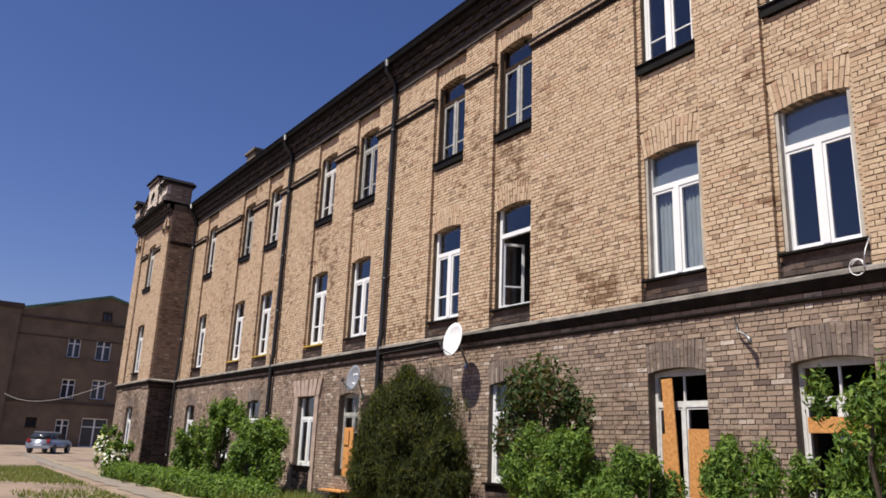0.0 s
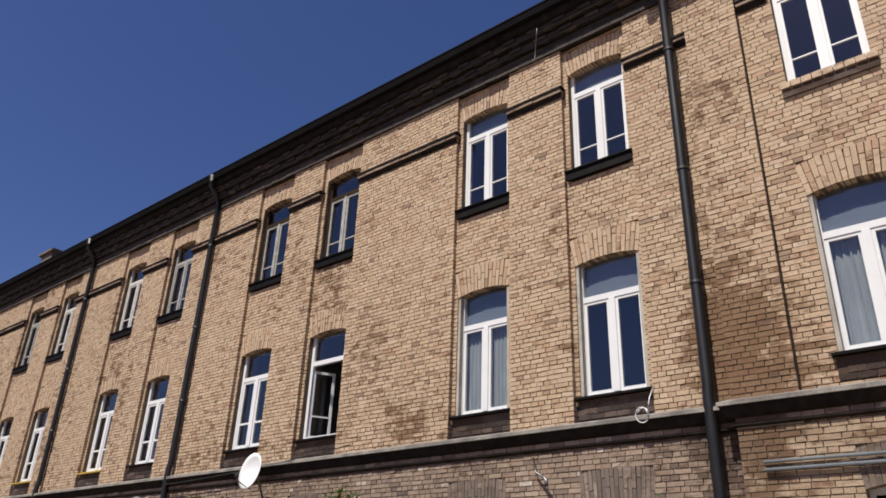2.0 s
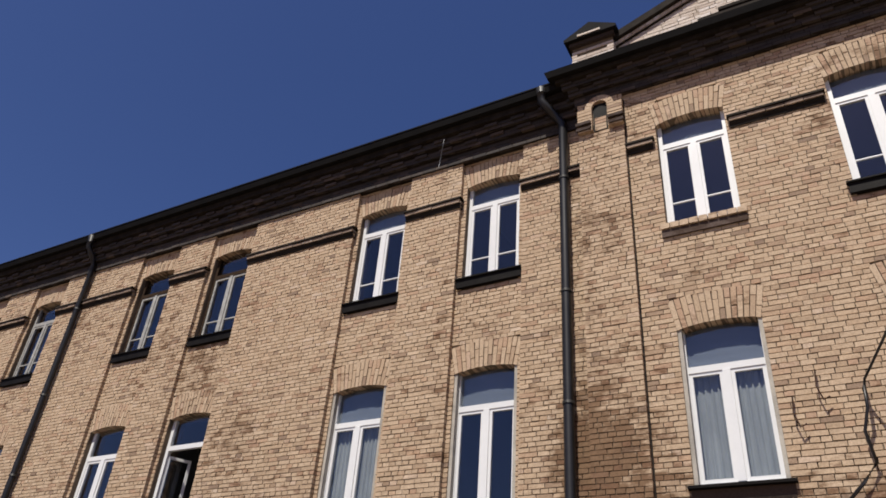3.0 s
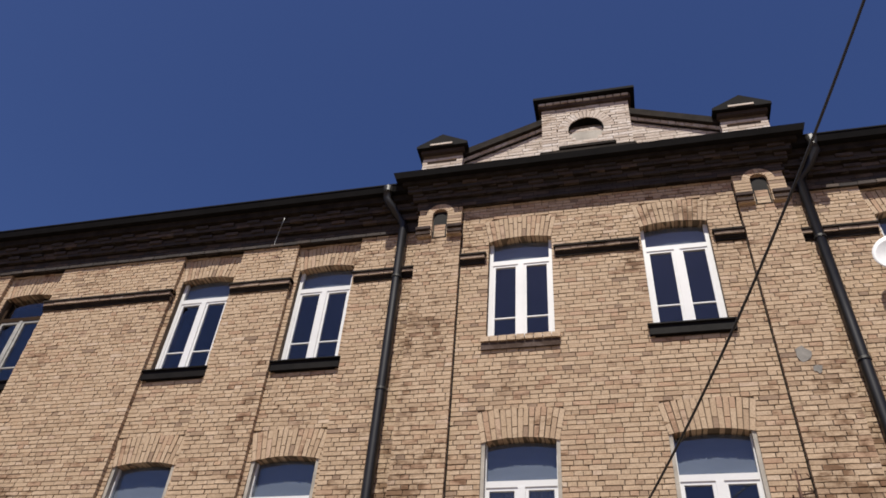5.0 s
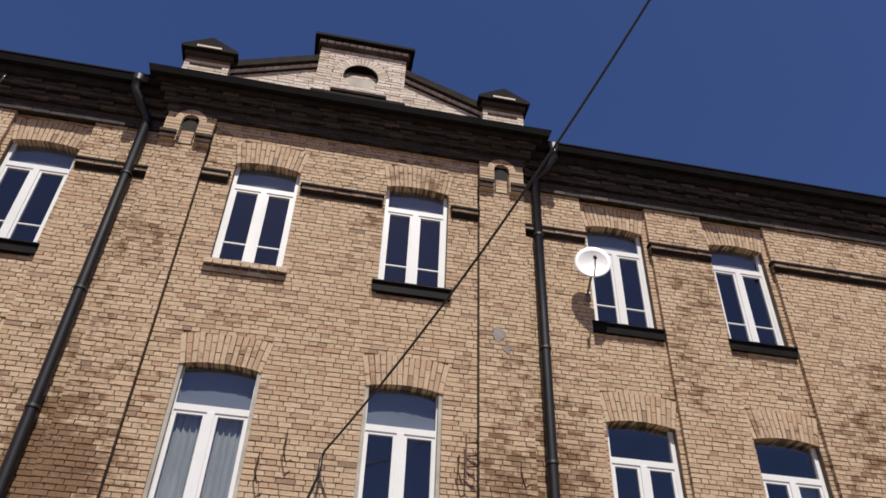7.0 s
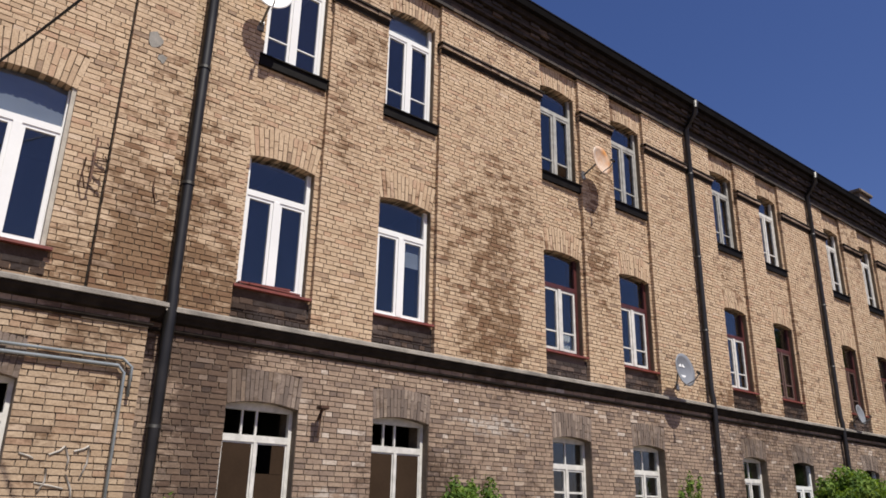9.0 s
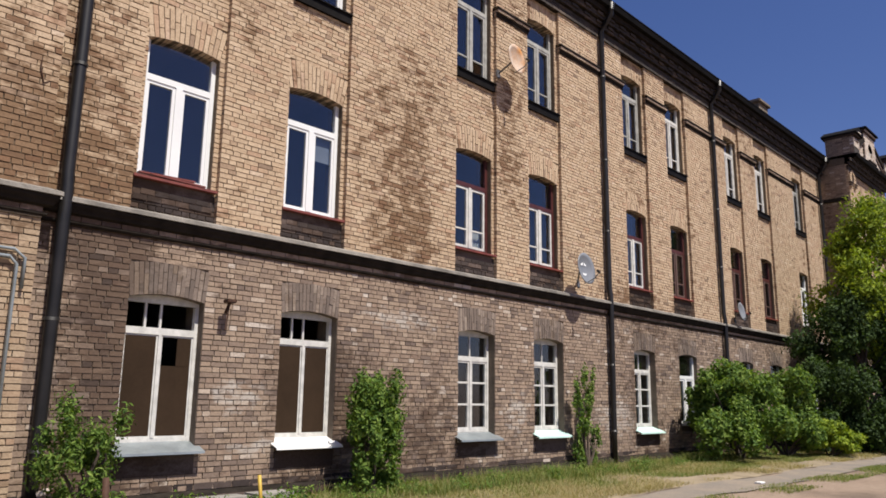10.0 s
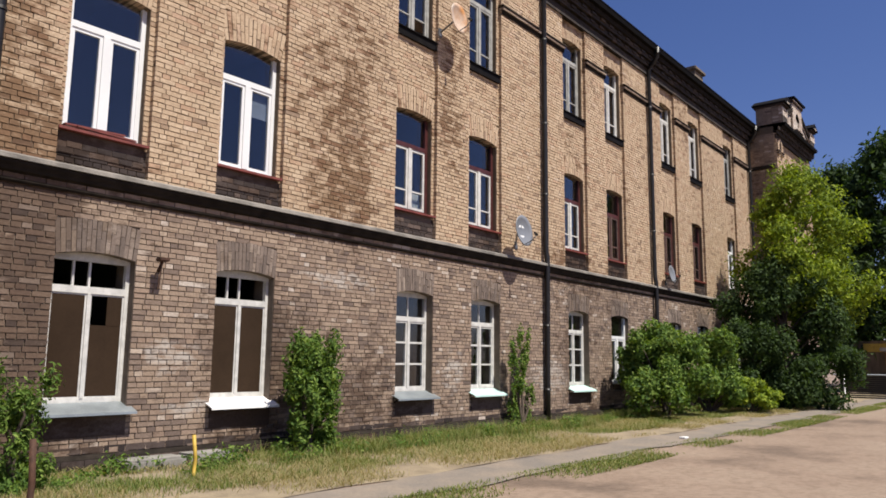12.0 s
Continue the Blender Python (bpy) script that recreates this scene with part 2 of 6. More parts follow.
def glass_material(name, tint):
    m, n, l, b = mat(name, 0.05)
    n.remove(b)
    out = n["Material Output"]
    tr = n.new("ShaderNodeBsdfTransparent")
    tr.inputs[0].default_value = (*tint, 1)
    gl = n.new("ShaderNodeBsdfGlossy")
    gl.inputs["Roughness"].default_value = 0.03
    lw = n.new("ShaderNodeLayerWeight")
    lw.inputs[0].default_value = 0.5
    steep = n.new("ShaderNodeMath")
    steep.operation = "POWER"
    steep.inputs[1].default_value = 4.0
    l.new(lw.outputs["Facing"], steep.inputs[0])
    fr = n.new("ShaderNodeMath")
    fr.operation = "MULTIPLY_ADD"
    fr.inputs[1].default_value, fr.inputs[2].default_value = 0.90, 0.085
    l.new(steep.outputs[0], fr.inputs[0])
    wave = noise_tex(n, l, 1.3, 1)
    bu = n.new("ShaderNodeBump")
    bu.inputs["Strength"].default_value, bu.inputs["Distance"].default_value = 0.08, 0.02
    l.new(wave.outputs[0], bu.inputs["Height"])
    l.new(bu.outputs[0], gl.inputs["Normal"])
    mx = n.new("ShaderNodeMixShader")
    l.new(fr.outputs[0], mx.inputs[0])
    l.new(tr.outputs[0], mx.inputs[1])
    l.new(gl.outputs[0], mx.inputs[2])
    l.new(mx.outputs[0], out.inputs[0])
    return m


M_GLASS = glass_material("window_glass", (0.84, 0.87, 0.90))


def leaf_material(name, a, b_, c):
    m, n, l, b = mat(name, 0.7)
    b.inputs["Specular IOR Level"].default_value = 0.25
    g = n.new("ShaderNodeNewGeometry")
    r = ramp(n, [(0.0, a), (0.55, b_), (1.0, c)])
    l.new(g.outputs["Random Per Island"], r.inputs[0])
    l.new(r.outputs[0], b.inputs["Base Color"])
    out = n["Material Output"]
    t = n.new("ShaderNodeBsdfTranslucent")
    l.new(mixer(n, l, "MULTIPLY", 1.0, r.outputs[0], (1.3, 1.3, 0.5)), t.inputs[0])
    mx = n.new("ShaderNodeMixShader")
    mx.inputs[0].default_value = 0.35
    l.new(b.outputs[0], mx.inputs[1])
    l.new(t.outputs[0], mx.inputs[2])
    l.new(mx.outputs[0], out.inputs[0])
    return m


M_LEAF = leaf_material("green_leaf", (0.038, 0.080, 0.014), (0.092, 0.160, 0.024), (0.20, 0.275, 0.055))
M_LEAF_LIME = leaf_material("lime_leaf", (0.075, 0.12, 0.010), (0.16, 0.225, 0.016), (0.30, 0.36, 0.032))
# shaded copy of the leaf colours, for foliage that the sun would light here
M_LEAF_SHADE = leaf_material("shaded_leaf", (0.016, 0.034, 0.009), (0.032, 0.062, 0.014), (0.07, 0.115, 0.026))
M_NEEDLE = leaf_material("yew_needle", (0.012, 0.020, 0.005), (0.034, 0.045, 0.009), (0.115, 0.115, 0.018))
M_LEAF_RED = leaf_material("reddish_leaf", (0.03, 0.055, 0.018), (0.06, 0.095, 0.028), (0.115, 0.062, 0.03))
M_GRASS = leaf_material("grass_blade", (0.07, 0.115, 0.022), (0.14, 0.18, 0.045), (0.28, 0.25, 0.105))
M_STRAW = leaf_material("dry_grass", (0.25, 0.20, 0.10), (0.33, 0.27, 0.15), (0.17, 0.18, 0.06))
M_PETAL = leaf_material("white_petal", (0.7, 0.7, 0.62), (0.78, 0.78, 0.72), (0.8, 0.75, 0.7))
M_BARK = plain("bark", (0.09, 0.065, 0.045), 0.9, scale=9.0, amount=0.5, bump=0.6, stretch=(1, 1, 0.25))


def sand_material():
    m, n, l, b = mat("sandy_earth", 0.95)
    g = n.new("ShaderNodeNewGeometry")
    a = noise_tex(n, l, 0.35, 6, g.outputs["Position"], 0.65)
    f = noise_tex(n, l, 9.0, 6, g.outputs["Position"], 0.7)
    r = ramp(n, [(0.36, (0.13, 0.092, 0.066)), (0.48, (0.222, 0.160, 0.116)), (0.7, (0.268, 0.205, 0.152))])
    l.new(a.outputs[0], r.inputs[0])
    r2 = ramp(n, [(0.3, (0.68, 0.66, 0.62)), (0.55, (1, 1, 1)), (0.8, (1.08, 1.07, 1.05))])
    l.new(f.outputs[0], r2.inputs[0])
    l.new(mixer(n, l, "MULTIPLY", 1.0, r.outputs[0], r2.outputs[0]), b.inputs["Base Color"])
    bumped(n, l, b, f.outputs[0], 0.5, 0.03)
    return m


M_SAND = sand_material()
M_ASPHALT = plain("worn_asphalt", (0.17, 0.148, 0.125), 0.95, scale=1.6, amount=0.4, col2=(0.24, 0.195, 0.15), bump=0.5)

# ---- mesh helpers ----
rng = np.random.default_rng(7)


def quad_mesh(name, verts, quads, material, smooth=False):
    me = bpy.data.meshes.new(name)
    verts, quads = np.asarray(verts, dtype=np.float32), np.asarray(quads, dtype=np.int32)
    me.vertices.add(len(verts))
    me.vertices.foreach_set("co", verts.ravel())
    me.loops.add(quads.size)
    me.loops.foreach_set("vertex_index", quads.ravel())
    me.polygons.add(len(quads))
    me.polygons.foreach_set("loop_start", np.arange(0, quads.size, 4, dtype=np.int32))
    me.polygons.foreach_set("loop_total", np.full(len(quads), 4, dtype=np.int32))
    me.update(calc_edges=True)
    me.validate()
    me.materials.append(material)
    if smooth:
        me.shade_smooth()
    else:
        me.shade_flat()
    return me


BOX_QUADS = np.array([(0, 1, 5, 4), (1, 3, 7, 5), (3, 2, 6, 7), (2, 0, 4, 6), (0, 2, 3, 1), (4, 5, 7, 6)])


def boxes_mesh(name, boxes, material, jitter=0.0, back=True):
    """Boxes (x0, x1, y0, y1, z0, z1) in one mesh; y0 is the front."""
    b = np.asarray(boxes, dtype=float).reshape(-1, 6)
    v = np.empty((len(b), 8, 3))
    for i in range(8):
        v[:, i, 0] = b[:, i & 1]
        v[:, i, 1] = b[:, 2 + ((i >> 1) & 1)]
        v[:, i, 2] = b[:, 4 + ((i >> 2) & 1)]
    if jitter:
        v += rng.uniform(-jitter, jitter, v.shape)
    faces = BOX_QUADS if back else BOX_QUADS[[0, 1, 3, 4, 5]]
    q = (np.arange(len(b))[:, None, None] * 8 + faces[None]).reshape(-1, 4)
    return quad_mesh(name, v.reshape(-1, 3), q, material)


def part(name, data, parent, label="", m=None):
    """Links a mesh as ONE object under a thing or a part."""
    ob = new(name, data)
    ob.parent = parent
    if m is not None:
        ob.matrix_basis = m
    if label:
        tagged(ob, label)
    return ob


def bm_data(name, bm, material, smooth=False):
    me = bpy.data.meshes.new(name)
    bmesh.ops.recalc_face_normals(bm, faces=bm.faces)
    bm.to_mesh(me)
    bm.free()
    me.materials.append(material)
    if smooth:
        me.shade_smooth()
    return me


def prism(name, outline, y0, y1, material):
    """An outline (x, z) extruded from y0 to y1."""
    bm = bmesh.new()
    lo = [bm.verts.new((x, y0, z)) for x, z in outline]
    hi = [bm.verts.new((x, y1, z)) for x, z in outline]
    bm.faces.new(lo)
    bm.faces.new(hi[::-1])
    for i in range(len(lo)):
        j = (i + 1) % len(lo)
        bm.faces.new((lo[i], hi[i], hi[j], lo[j]))
    return bm_data(name, bm, material)


def bevel_box(name, x0, x1, y0, y1, z0, z1, material, r=0.01):
    bm = bmesh.new()
    bmesh.ops.create_cube(bm, size=1)
    for v in bm.verts:
        v.co = ((x0 + x1) / 2 + v.co.x * (x1 - x0), (y0 + y1) / 2 + v.co.y * (y1 - y0), (z0 + z1) / 2 + v.co.z * (z1 - z0))
    bmesh.ops.bevel(bm, geom=bm.edges[:], offset=r, segments=2, affect="EDGES")
    return bm_data(name, bm, material)


def sweep(name, path, profile, material):
    """A profile (out, z) carried along a line (x, y) in plan, with mitred corners; out is towards the right-hand side."""
    pts = [Vector(p) for p in path]
    rows = []
    for i, p in enumerate(pts):
        a = (pts[i] - pts[i - 1]).normalized() if i else (pts[1] - pts[0]).normalized()
        b = (pts[i + 1] - pts[i]).normalized() if i + 1 < len(pts) else a
        na, nb = Vector((a.y, -a.x)), Vector((b.y, -b.x))
        n = (na + nb) / max(1e-6, 1 + na.dot(nb))
        rows.append([(p.x + n.x * o, p.y + n.y * o, z) for o, z in profile])
    k = len(profile)
    v = np.array(rows).reshape(-1, 3)
    q = [(i * k + j, (i + 1) * k + j, (i + 1) * k + (j + 1) % k, i * k + (j + 1) % k) for i in range(len(rows) - 1) for j in range(k)]
    return quad_mesh(name, v, q, material)


def tube(name, pts, radius, material, sides=8):
    """A round tube along points; radius may be one number or one for each point."""
    pts = [Vector(p) for p in pts]
    rad = radius if isinstance(radius, (list, tuple)) else [radius] * len(pts)
    v = []
    for i, p in enumerate(pts):
        d = ((pts[min(i + 1, len(pts) - 1)] - pts[max(i - 1, 0)]) or Vector((0, 0, 1))).normalized()
        u = d.cross(Vector((0.31, 0.17, 0.93)) if abs(d.z) < 0.9 else Vector((1, 0.1, 0))).normalized()
        w = d.cross(u)
        for s in range(sides):
            a = 2 * math.pi * s / sides
            v.append(p + (u * math.cos(a) + w * math.sin(a)) * rad[i])
    q = [(i * sides + s, i * sides + (s + 1) % sides, (i + 1) * sides + (s + 1) % sides, (i + 1) * sides + s) for i in range(len(pts) - 1) for s in range(sides)]
    n = len(v)
    ends = []
    for base in (0, n - sides):
        for s in range(1, sides - 1, 2):
            ends.append((base, base + s, base + s + 1, base + (s + 2) % sides))
    return quad_mesh(name, [tuple(p) for p in v], q + ends, material, True)


# ---- the building's plan ----
BAY_Y, PIER_Y, GROUND_Y, MID_Y, END_Y = 9.60, 9.52, 9.50, 9.35, 8.50
MID_X0, MID_X1 = -3.17, 2.95
LEFT_X0, LEFT_X1, RIGHT_X0, RIGHT_X1 = -38.2, -32.8, 32.7, 38.2
COURSE = 0.0735
LEFT_BAYS = [-30.28, -26.25, -23.83, -19.87, -17.43, -13.50, -11.20, -7.28, -4.92]
RIGHT_BAYS = [4.68, 7.00, 10.92, 13.25, 17.35, 19.72, 23.70, 26.20, 29.85]
MID_BAYS = [-1.37, 1.12]
LEFT_END_BAYS, RIGHT_END_BAYS = [-35.5], [35.35]
SILL = (0.95, 4.30, 8.14)
RIGHT_SILL = (0.95, 4.41, 8.10)
SPRING = (2.785, 6.405, 10.135)
WIDTH = (1.06, 1.08, 1.05)
RISE, RING, FLARE = 0.065, (0.43, 0.46, 0.46), (0.09, 0.20, 0.20)
LEDGE_Z, EAVES_Z, BAND_Z = 9.87, 11.56, 3.90


def slope(x):
    """The yard is almost level: it rises a little past the middle block and again at the far left."""
    t = min(1.0, max(0.0, (x - 0.5) / 4))
    u = min(1.0, max(0.0, (-x - 45) / 35))
    return 0.13 * t * t * (3 - 2 * t) + 0.5 * u


def sill_z(cx, storey):
    """The right wing's sills lie a little off the others."""
    return RIGHT_SILL[storey] if MID_X1 < cx < RIGHT_X0 else SILL[storey]


class Arch:
    """A flat brick arch: its foot follows a shallow curve, its sides splay outwards."""
    def __init__(self, cx, storey):
        self.cx, self.w = cx, WIDTH[storey]
        self.z0, self.z1, self.ring, self.storey = sill_z(cx, storey), SPRING[storey], RING[storey], storey
        self.flare = FLARE[storey]

    def foot(self, s):
        return self.z1 + RISE * (1 - s * s)

    def clear(self, z):
        """Half the width that wall bricks leave free at a height."""
        if self.z0 - 0.17 <= z <= self.z1:
            return self.w / 2 + 0.004
        k = (z - self.z1) / self.ring
        half = self.w / 2 + self.flare * self.ring * k
        if 0 < k <= 1:
            return half
        top = self.z1 + self.ring
        if k > 1 and z < top + RISE:
            return (self.w / 2 + self.flare * self.ring) * math.sqrt(max(0.0, 1 - (z - top) / RISE))
        return 0.0

    def hole(self):
        return (self.cx - self.w / 2, self.cx + self.w / 2, self.z0 - 0.17, self.z1 + RISE)

    def bricks(self, y, count=15, joint=0.012, depth=0.30):
        """The bricks on edge over the opening, each of two pieces with staggered cuts."""
        v, q = [], []
        for i in range(count):
            s0, s1 = (-1 + 2 * (i + k) / count for k in (0, 1))
            cut = self.ring * (0.66 if i % 2 else 0.36) + rng.uniform(-0.02, 0.02)
            lean = rng.uniform(-0.004, 0.004)
            for r0, r1 in ((0.0, cut - joint / 2), (cut + joint / 2, self.ring)):
                pts = []
                for r in (r0, r1):
                    half = self.w / 2 + self.flare * r
                    for sv, sgn in ((s0, 1), (s1, -1)):
                        pts.append((self.cx + sv * half + sgn * joint / 2 + lean * r / self.ring, self.foot(sv) + r))
                f = y - rng.uniform(0.004, 0.014)
                base = len(v)
                for yy in (f, y + depth):
                    v += [(p[0] + rng.uniform(-.003, .003), yy, p[1] + rng.uniform(-.003, .003)) for p in pts]
                q += [tuple(base + k for k in f4) for f4 in ((0, 1, 3, 2), (4, 6, 7, 5), (0, 4, 5, 1), (2, 3, 7, 6), (0, 2, 6, 4), (1, 5, 7, 3))]
        return v, q


def lay(x0, x1, z0, z1, y, arches, depth=0.10, proud=(0.004, 0.013)):
    """Courses of stretchers and headers over a face, cut round its openings."""
    out = []
    row, z = 0, z0
    while z < z1 - 0.02:
        top = min(z + COURSE - 0.013, z1)
        mid = (z + top) / 2
        cuts = sorted((a.cx - c, a.cx + c) for a in arches for c in (a.clear(mid),) if c > 0)
        spans, start = [], x0
        for a, b in cuts:
            if a > start:
                spans.append((start, min(a, x1)))
            start = max(start, b)
        if start < x1:
            spans.append((start, x1))
        rr = random.Random(int((z0 + row * COURSE) * 1000))
        pos = math.floor(x0 / 0.488) * 0.488 - (0.061 if row % 2 else 0.122 * (row // 2 % 2)) + rr.uniform(-0.012, 0.012)
        edges = []
        while pos < x1:
            n = (0.122 if row % 2 else 0.244) if rr.random() > 0.12 else rr.choice((0.122, 0.244, 0.183))
            edges.append((pos, pos + n + rr.uniform(-0.008, 0.008)))
            pos = edges[-1][1]
        for a, b in spans:
            cut = [[max(p + 0.0055, a), min(s - 0.0055, b)] for p, s in edges]
            cut = [c for c in cut if c[1] - c[0] > 0.05]
            if not cut and b - a > 0.02:
                cut = [[a, b]]
            if cut:
                cut[0][0], cut[-1][1] = a, b
                for l, r in cut:
                    out.append((l, r, y - rr.uniform(*proud), y + depth, z + rr.uniform(-0.002, 0.002), top + rr.uniform(-0.002, 0.002)))
        z += COURSE
        row += 1
    return out


def body_mesh(name, x0, x1, z0, z1, y0, y1, holes, material):
    """A wall body in one piece, with square openings right through it."""
    xs = sorted({x0, x1, *(v for h in holes for v in h[:2] if x0 < v < x1)})
    zs = sorted({z0, z1, *(v for h in holes for v in h[2:] if z0 < v < z1)})
    solid = {(i, k) for i in range(len(xs) - 1) for k in range(len(zs) - 1)
             if not any(h[0] < (xs[i] + xs[i + 1]) / 2 < h[1] and h[2] < (zs[k] + zs[k + 1]) / 2 < h[3] for h in holes)}
    verts, index, quads = [], {}, []

    def at(i, k, back):
        key = (i, k, back)
        if key not in index:
            index[key] = len(verts)
            verts.append((xs[i], y1 if back else y0, zs[k]))
        return index[key]

    for i, k in sorted(solid):
        quads.append((at(i, k, 0), at(i + 1, k, 0), at(i + 1, k + 1, 0), at(i, k + 1, 0)))
        quads.append((at(i, k, 1), at(i, k + 1, 1), at(i + 1, k + 1, 1), at(i + 1, k, 1)))
        for (di, dk), (p, r) in (((-1, 0), ((i, k + 1), (i, k))), ((1, 0), ((i + 1, k), (i + 1, k + 1))), ((0, -1), ((i, k), (i + 1, k))), ((0, 1), ((i + 1, k + 1), (i, k + 1)))):
            if (i + di, k + dk) not in solid:
                quads.append((at(*p, 0), at(*p, 1), at(*r, 1), at(*r, 0)))
    return quad_mesh(name, verts, quads, material)


building = tagged(new("apartment_building"), "long three-storey tan brick barrack block with white windows", "building")
SECTIONS = [  # x0, x1, bay plane, pier plane, ground-floor plane, bays
    (LEFT_X0, LEFT_X1, END_Y + 0.08, END_Y, END_Y - 0.02, LEFT_END_BAYS, "end"),
    (LEFT_X1, MID_X0, BAY_Y, PIER_Y, GROUND_Y, LEFT_BAYS, "wing"),
    (MID_X0, MID_X1, MID_Y + 0.07, MID_Y, MID_Y - 0.03, MID_BAYS, "mid"),
    (MID_X1, RIGHT_X0, BAY_Y, PIER_Y, GROUND_Y, RIGHT_BAYS, "wing"),
    (RIGHT_X0, RIGHT_X1, END_Y + 0.08, END_Y, END_Y - 0.02, RIGHT_END_BAYS, "end"),
]
PIECE_X0, PIECE_X1 = 5.22, 6.45
loose = []
for x0, x1, bay, pier, low, bays, kind in SECTIONS:
    upper = [Arch(c, s) for c in bays for s in (1, 2)]
    lower = [Arch(c, 0) for c in bays]
    back = low + 0.5
    holes_u, holes_l = [a.hole() for a in upper], [a.hole() for a in lower]
    wall = part("wall", body_mesh("wall", x0, x1, BAND_Z - 0.35, 11.50, bay + 0.012, back, holes_u, M_MORTAR), building, "tan brick upper wall")
    lowwall = part("wall", body_mesh("wall", x0, x1, -1.2, BAND_Z - 0.35, low + 0.012, back, holes_l, M_MORTAR_LOW), building, "sooty brown ground-floor wall")
    bricks, slabs = [], []
    if kind == "wing":
        edges = [x0]
        for c in sorted(bays):
            edges += [c - 0.62, c + 0.62]
        edges.append(x1)
        for i in range(0, len(edges), 2):
            a, b = edges[i], edges[i + 1]
            bricks += lay(a, b, BAND_Z, 11.0, pier, [], depth=0.09)
            slabs.append((a + 0.002, b - 0.002, pier + 0.010, bay + 0.02, BAND_Z - 0.35, 11.0))
        for c in bays:
            bricks += lay(c - 0.62, c + 0.62, BAND_Z, 11.0, bay, [a for a in upper if a.cx == c])
    else:
        w = 0.78 if kind == "mid" else 1.0
        for a, b in ((x0, x0 + w), (x1 - w, x1)):
            bricks += lay(a, b, BAND_Z, 11.25, pier - 0.07, [], depth=0.15)
            slabs.append((a + 0.002, b - 0.002, pier - 0.060, bay + 0.02, BAND_Z - 0.35, 11.25))
        bricks += lay(x0 + w, x1 - w, BAND_Z, 11.25, pier, upper, depth=0.07)
        for a in (x0 + w + 0.002, x1 - w - 0.022):
            part("groove", boxes_mesh("groove", [(a, a + 0.02, pier - 0.016, pier + 0.03, BAND_Z, 10.90)], M_LEDGE_DARK), wall, "sooty joint beside the pier")
        part("wall_face", body_mesh("wall_face", x0 + w, x1 - w, BAND_Z - 0.35, 11.25, pier + 0.012, bay + 0.012, holes_u, M_MORTAR), wall)
    for b in slabs:
        part("pier", boxes_mesh("pier", [b], M_MORTAR), wall)
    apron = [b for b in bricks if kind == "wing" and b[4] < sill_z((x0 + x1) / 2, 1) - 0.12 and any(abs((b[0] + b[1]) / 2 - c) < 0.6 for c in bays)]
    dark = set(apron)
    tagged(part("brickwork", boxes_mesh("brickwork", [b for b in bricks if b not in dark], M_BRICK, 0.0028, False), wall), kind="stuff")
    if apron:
        tagged(part("apron", boxes_mesh("apron", apron, M_BRICK_DARK, 0.0015, False), wall, "near-black bricks under the sills"), kind="stuff")
    lv = lay(x0, x1, -1.0, BAND_Z - 0.24, low, lower)
    if kind == "wing" and x0 > 0:
        near = [b for b in lv if b[0] >= PIECE_X0 - 0.02 and b[1] <= PIECE_X1 + 0.15 and 0.5 < b[4] < 3.5][:300]
        chosen = set(near)
        loose = near
        lv = [b for b in lv if b not in chosen]
    tagged(part("brickwork", boxes_mesh("brickwork", lv, M_BRICK_MID if kind == "mid" else M_BRICK_LOW, 0.003, False), lowwall), kind="stuff")
    if loose and kind == "wing" and x0 > 0:
        loose_parent = lowwall
    for a in upper + lower:
        v, q = a.bricks(low if a.storey == 0 else (bay if kind == "wing" else pier), 15 if a.storey else 17, 0.012 if a.storey else 0.007)
        tagged(part("arch", quad_mesh("arch", v, q, M_BRICK if a.storey else M_LINTEL), building, "brick window arch" if a.storey else "dark flat lintel arch"), kind="stuff")
        face_y = low if a.storey == 0 else (bay if kind == "wing" else pier)
        bed = [(a.cx + k / 6 * a.w / 2, a.foot(k / 6) + 0.001) for k in range(-6, 7)] + [(a.cx + a.w / 2, a.z1 + RISE + 0.03), (a.cx - a.w / 2, a.z1 + RISE + 0.03)]
        part("mortar_bed", prism("mortar_bed", bed, face_y + 0.003, face_y + 0.30, M_MORTAR if a.storey else M_MORTAR_LOW), wall if a.storey else lowwall)
    # floors and the far side close the rooms
    depth_y = 21.5
    shell = [(x0, x1, back, depth_y, z, z + 0.25) for z in (-0.3, 3.55, 7.45, 11.0)]
    shell += [(x0, x1, depth_y, depth_y + 0.4, -1.2, 11.55), (x0, x1, 14.5, 14.6, -0.3, 11.0)]
    mids = sorted(bays)
    shell += [((a + b) / 2 - 0.06, (a + b) / 2 + 0.06, back, 14.5, -0.3, 11.0) for a, b in zip(mids, mids[1:])]
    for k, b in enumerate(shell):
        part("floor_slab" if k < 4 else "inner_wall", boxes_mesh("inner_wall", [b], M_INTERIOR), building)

# side faces of the projecting end blocks and the outer ends
sides = []
for x, s in ((LEFT_X1, 1), (RIGHT_X0, -1)):
    xa, xb = (x - 0.35, x - 0.006) if s > 0 else (x + 0.006, x + 0.35)
    sides.append((xa, xb, END_Y + 0.02, GROUND_Y + 0.4, -1.2, 11.55))
for x, s in ((LEFT_X0, 1), (RIGHT_X1, -1)):
    xa, xb = (x, x + 0.35) if s > 0 else (x - 0.35, x)
    sides.append((xa, xb, END_Y + 0.02, 21.9, -1.2, 11.55))
for b in sides:
    side_wall = part("wall", boxes_mesh("wall", [b], M_MORTAR), building, "brick side wall")


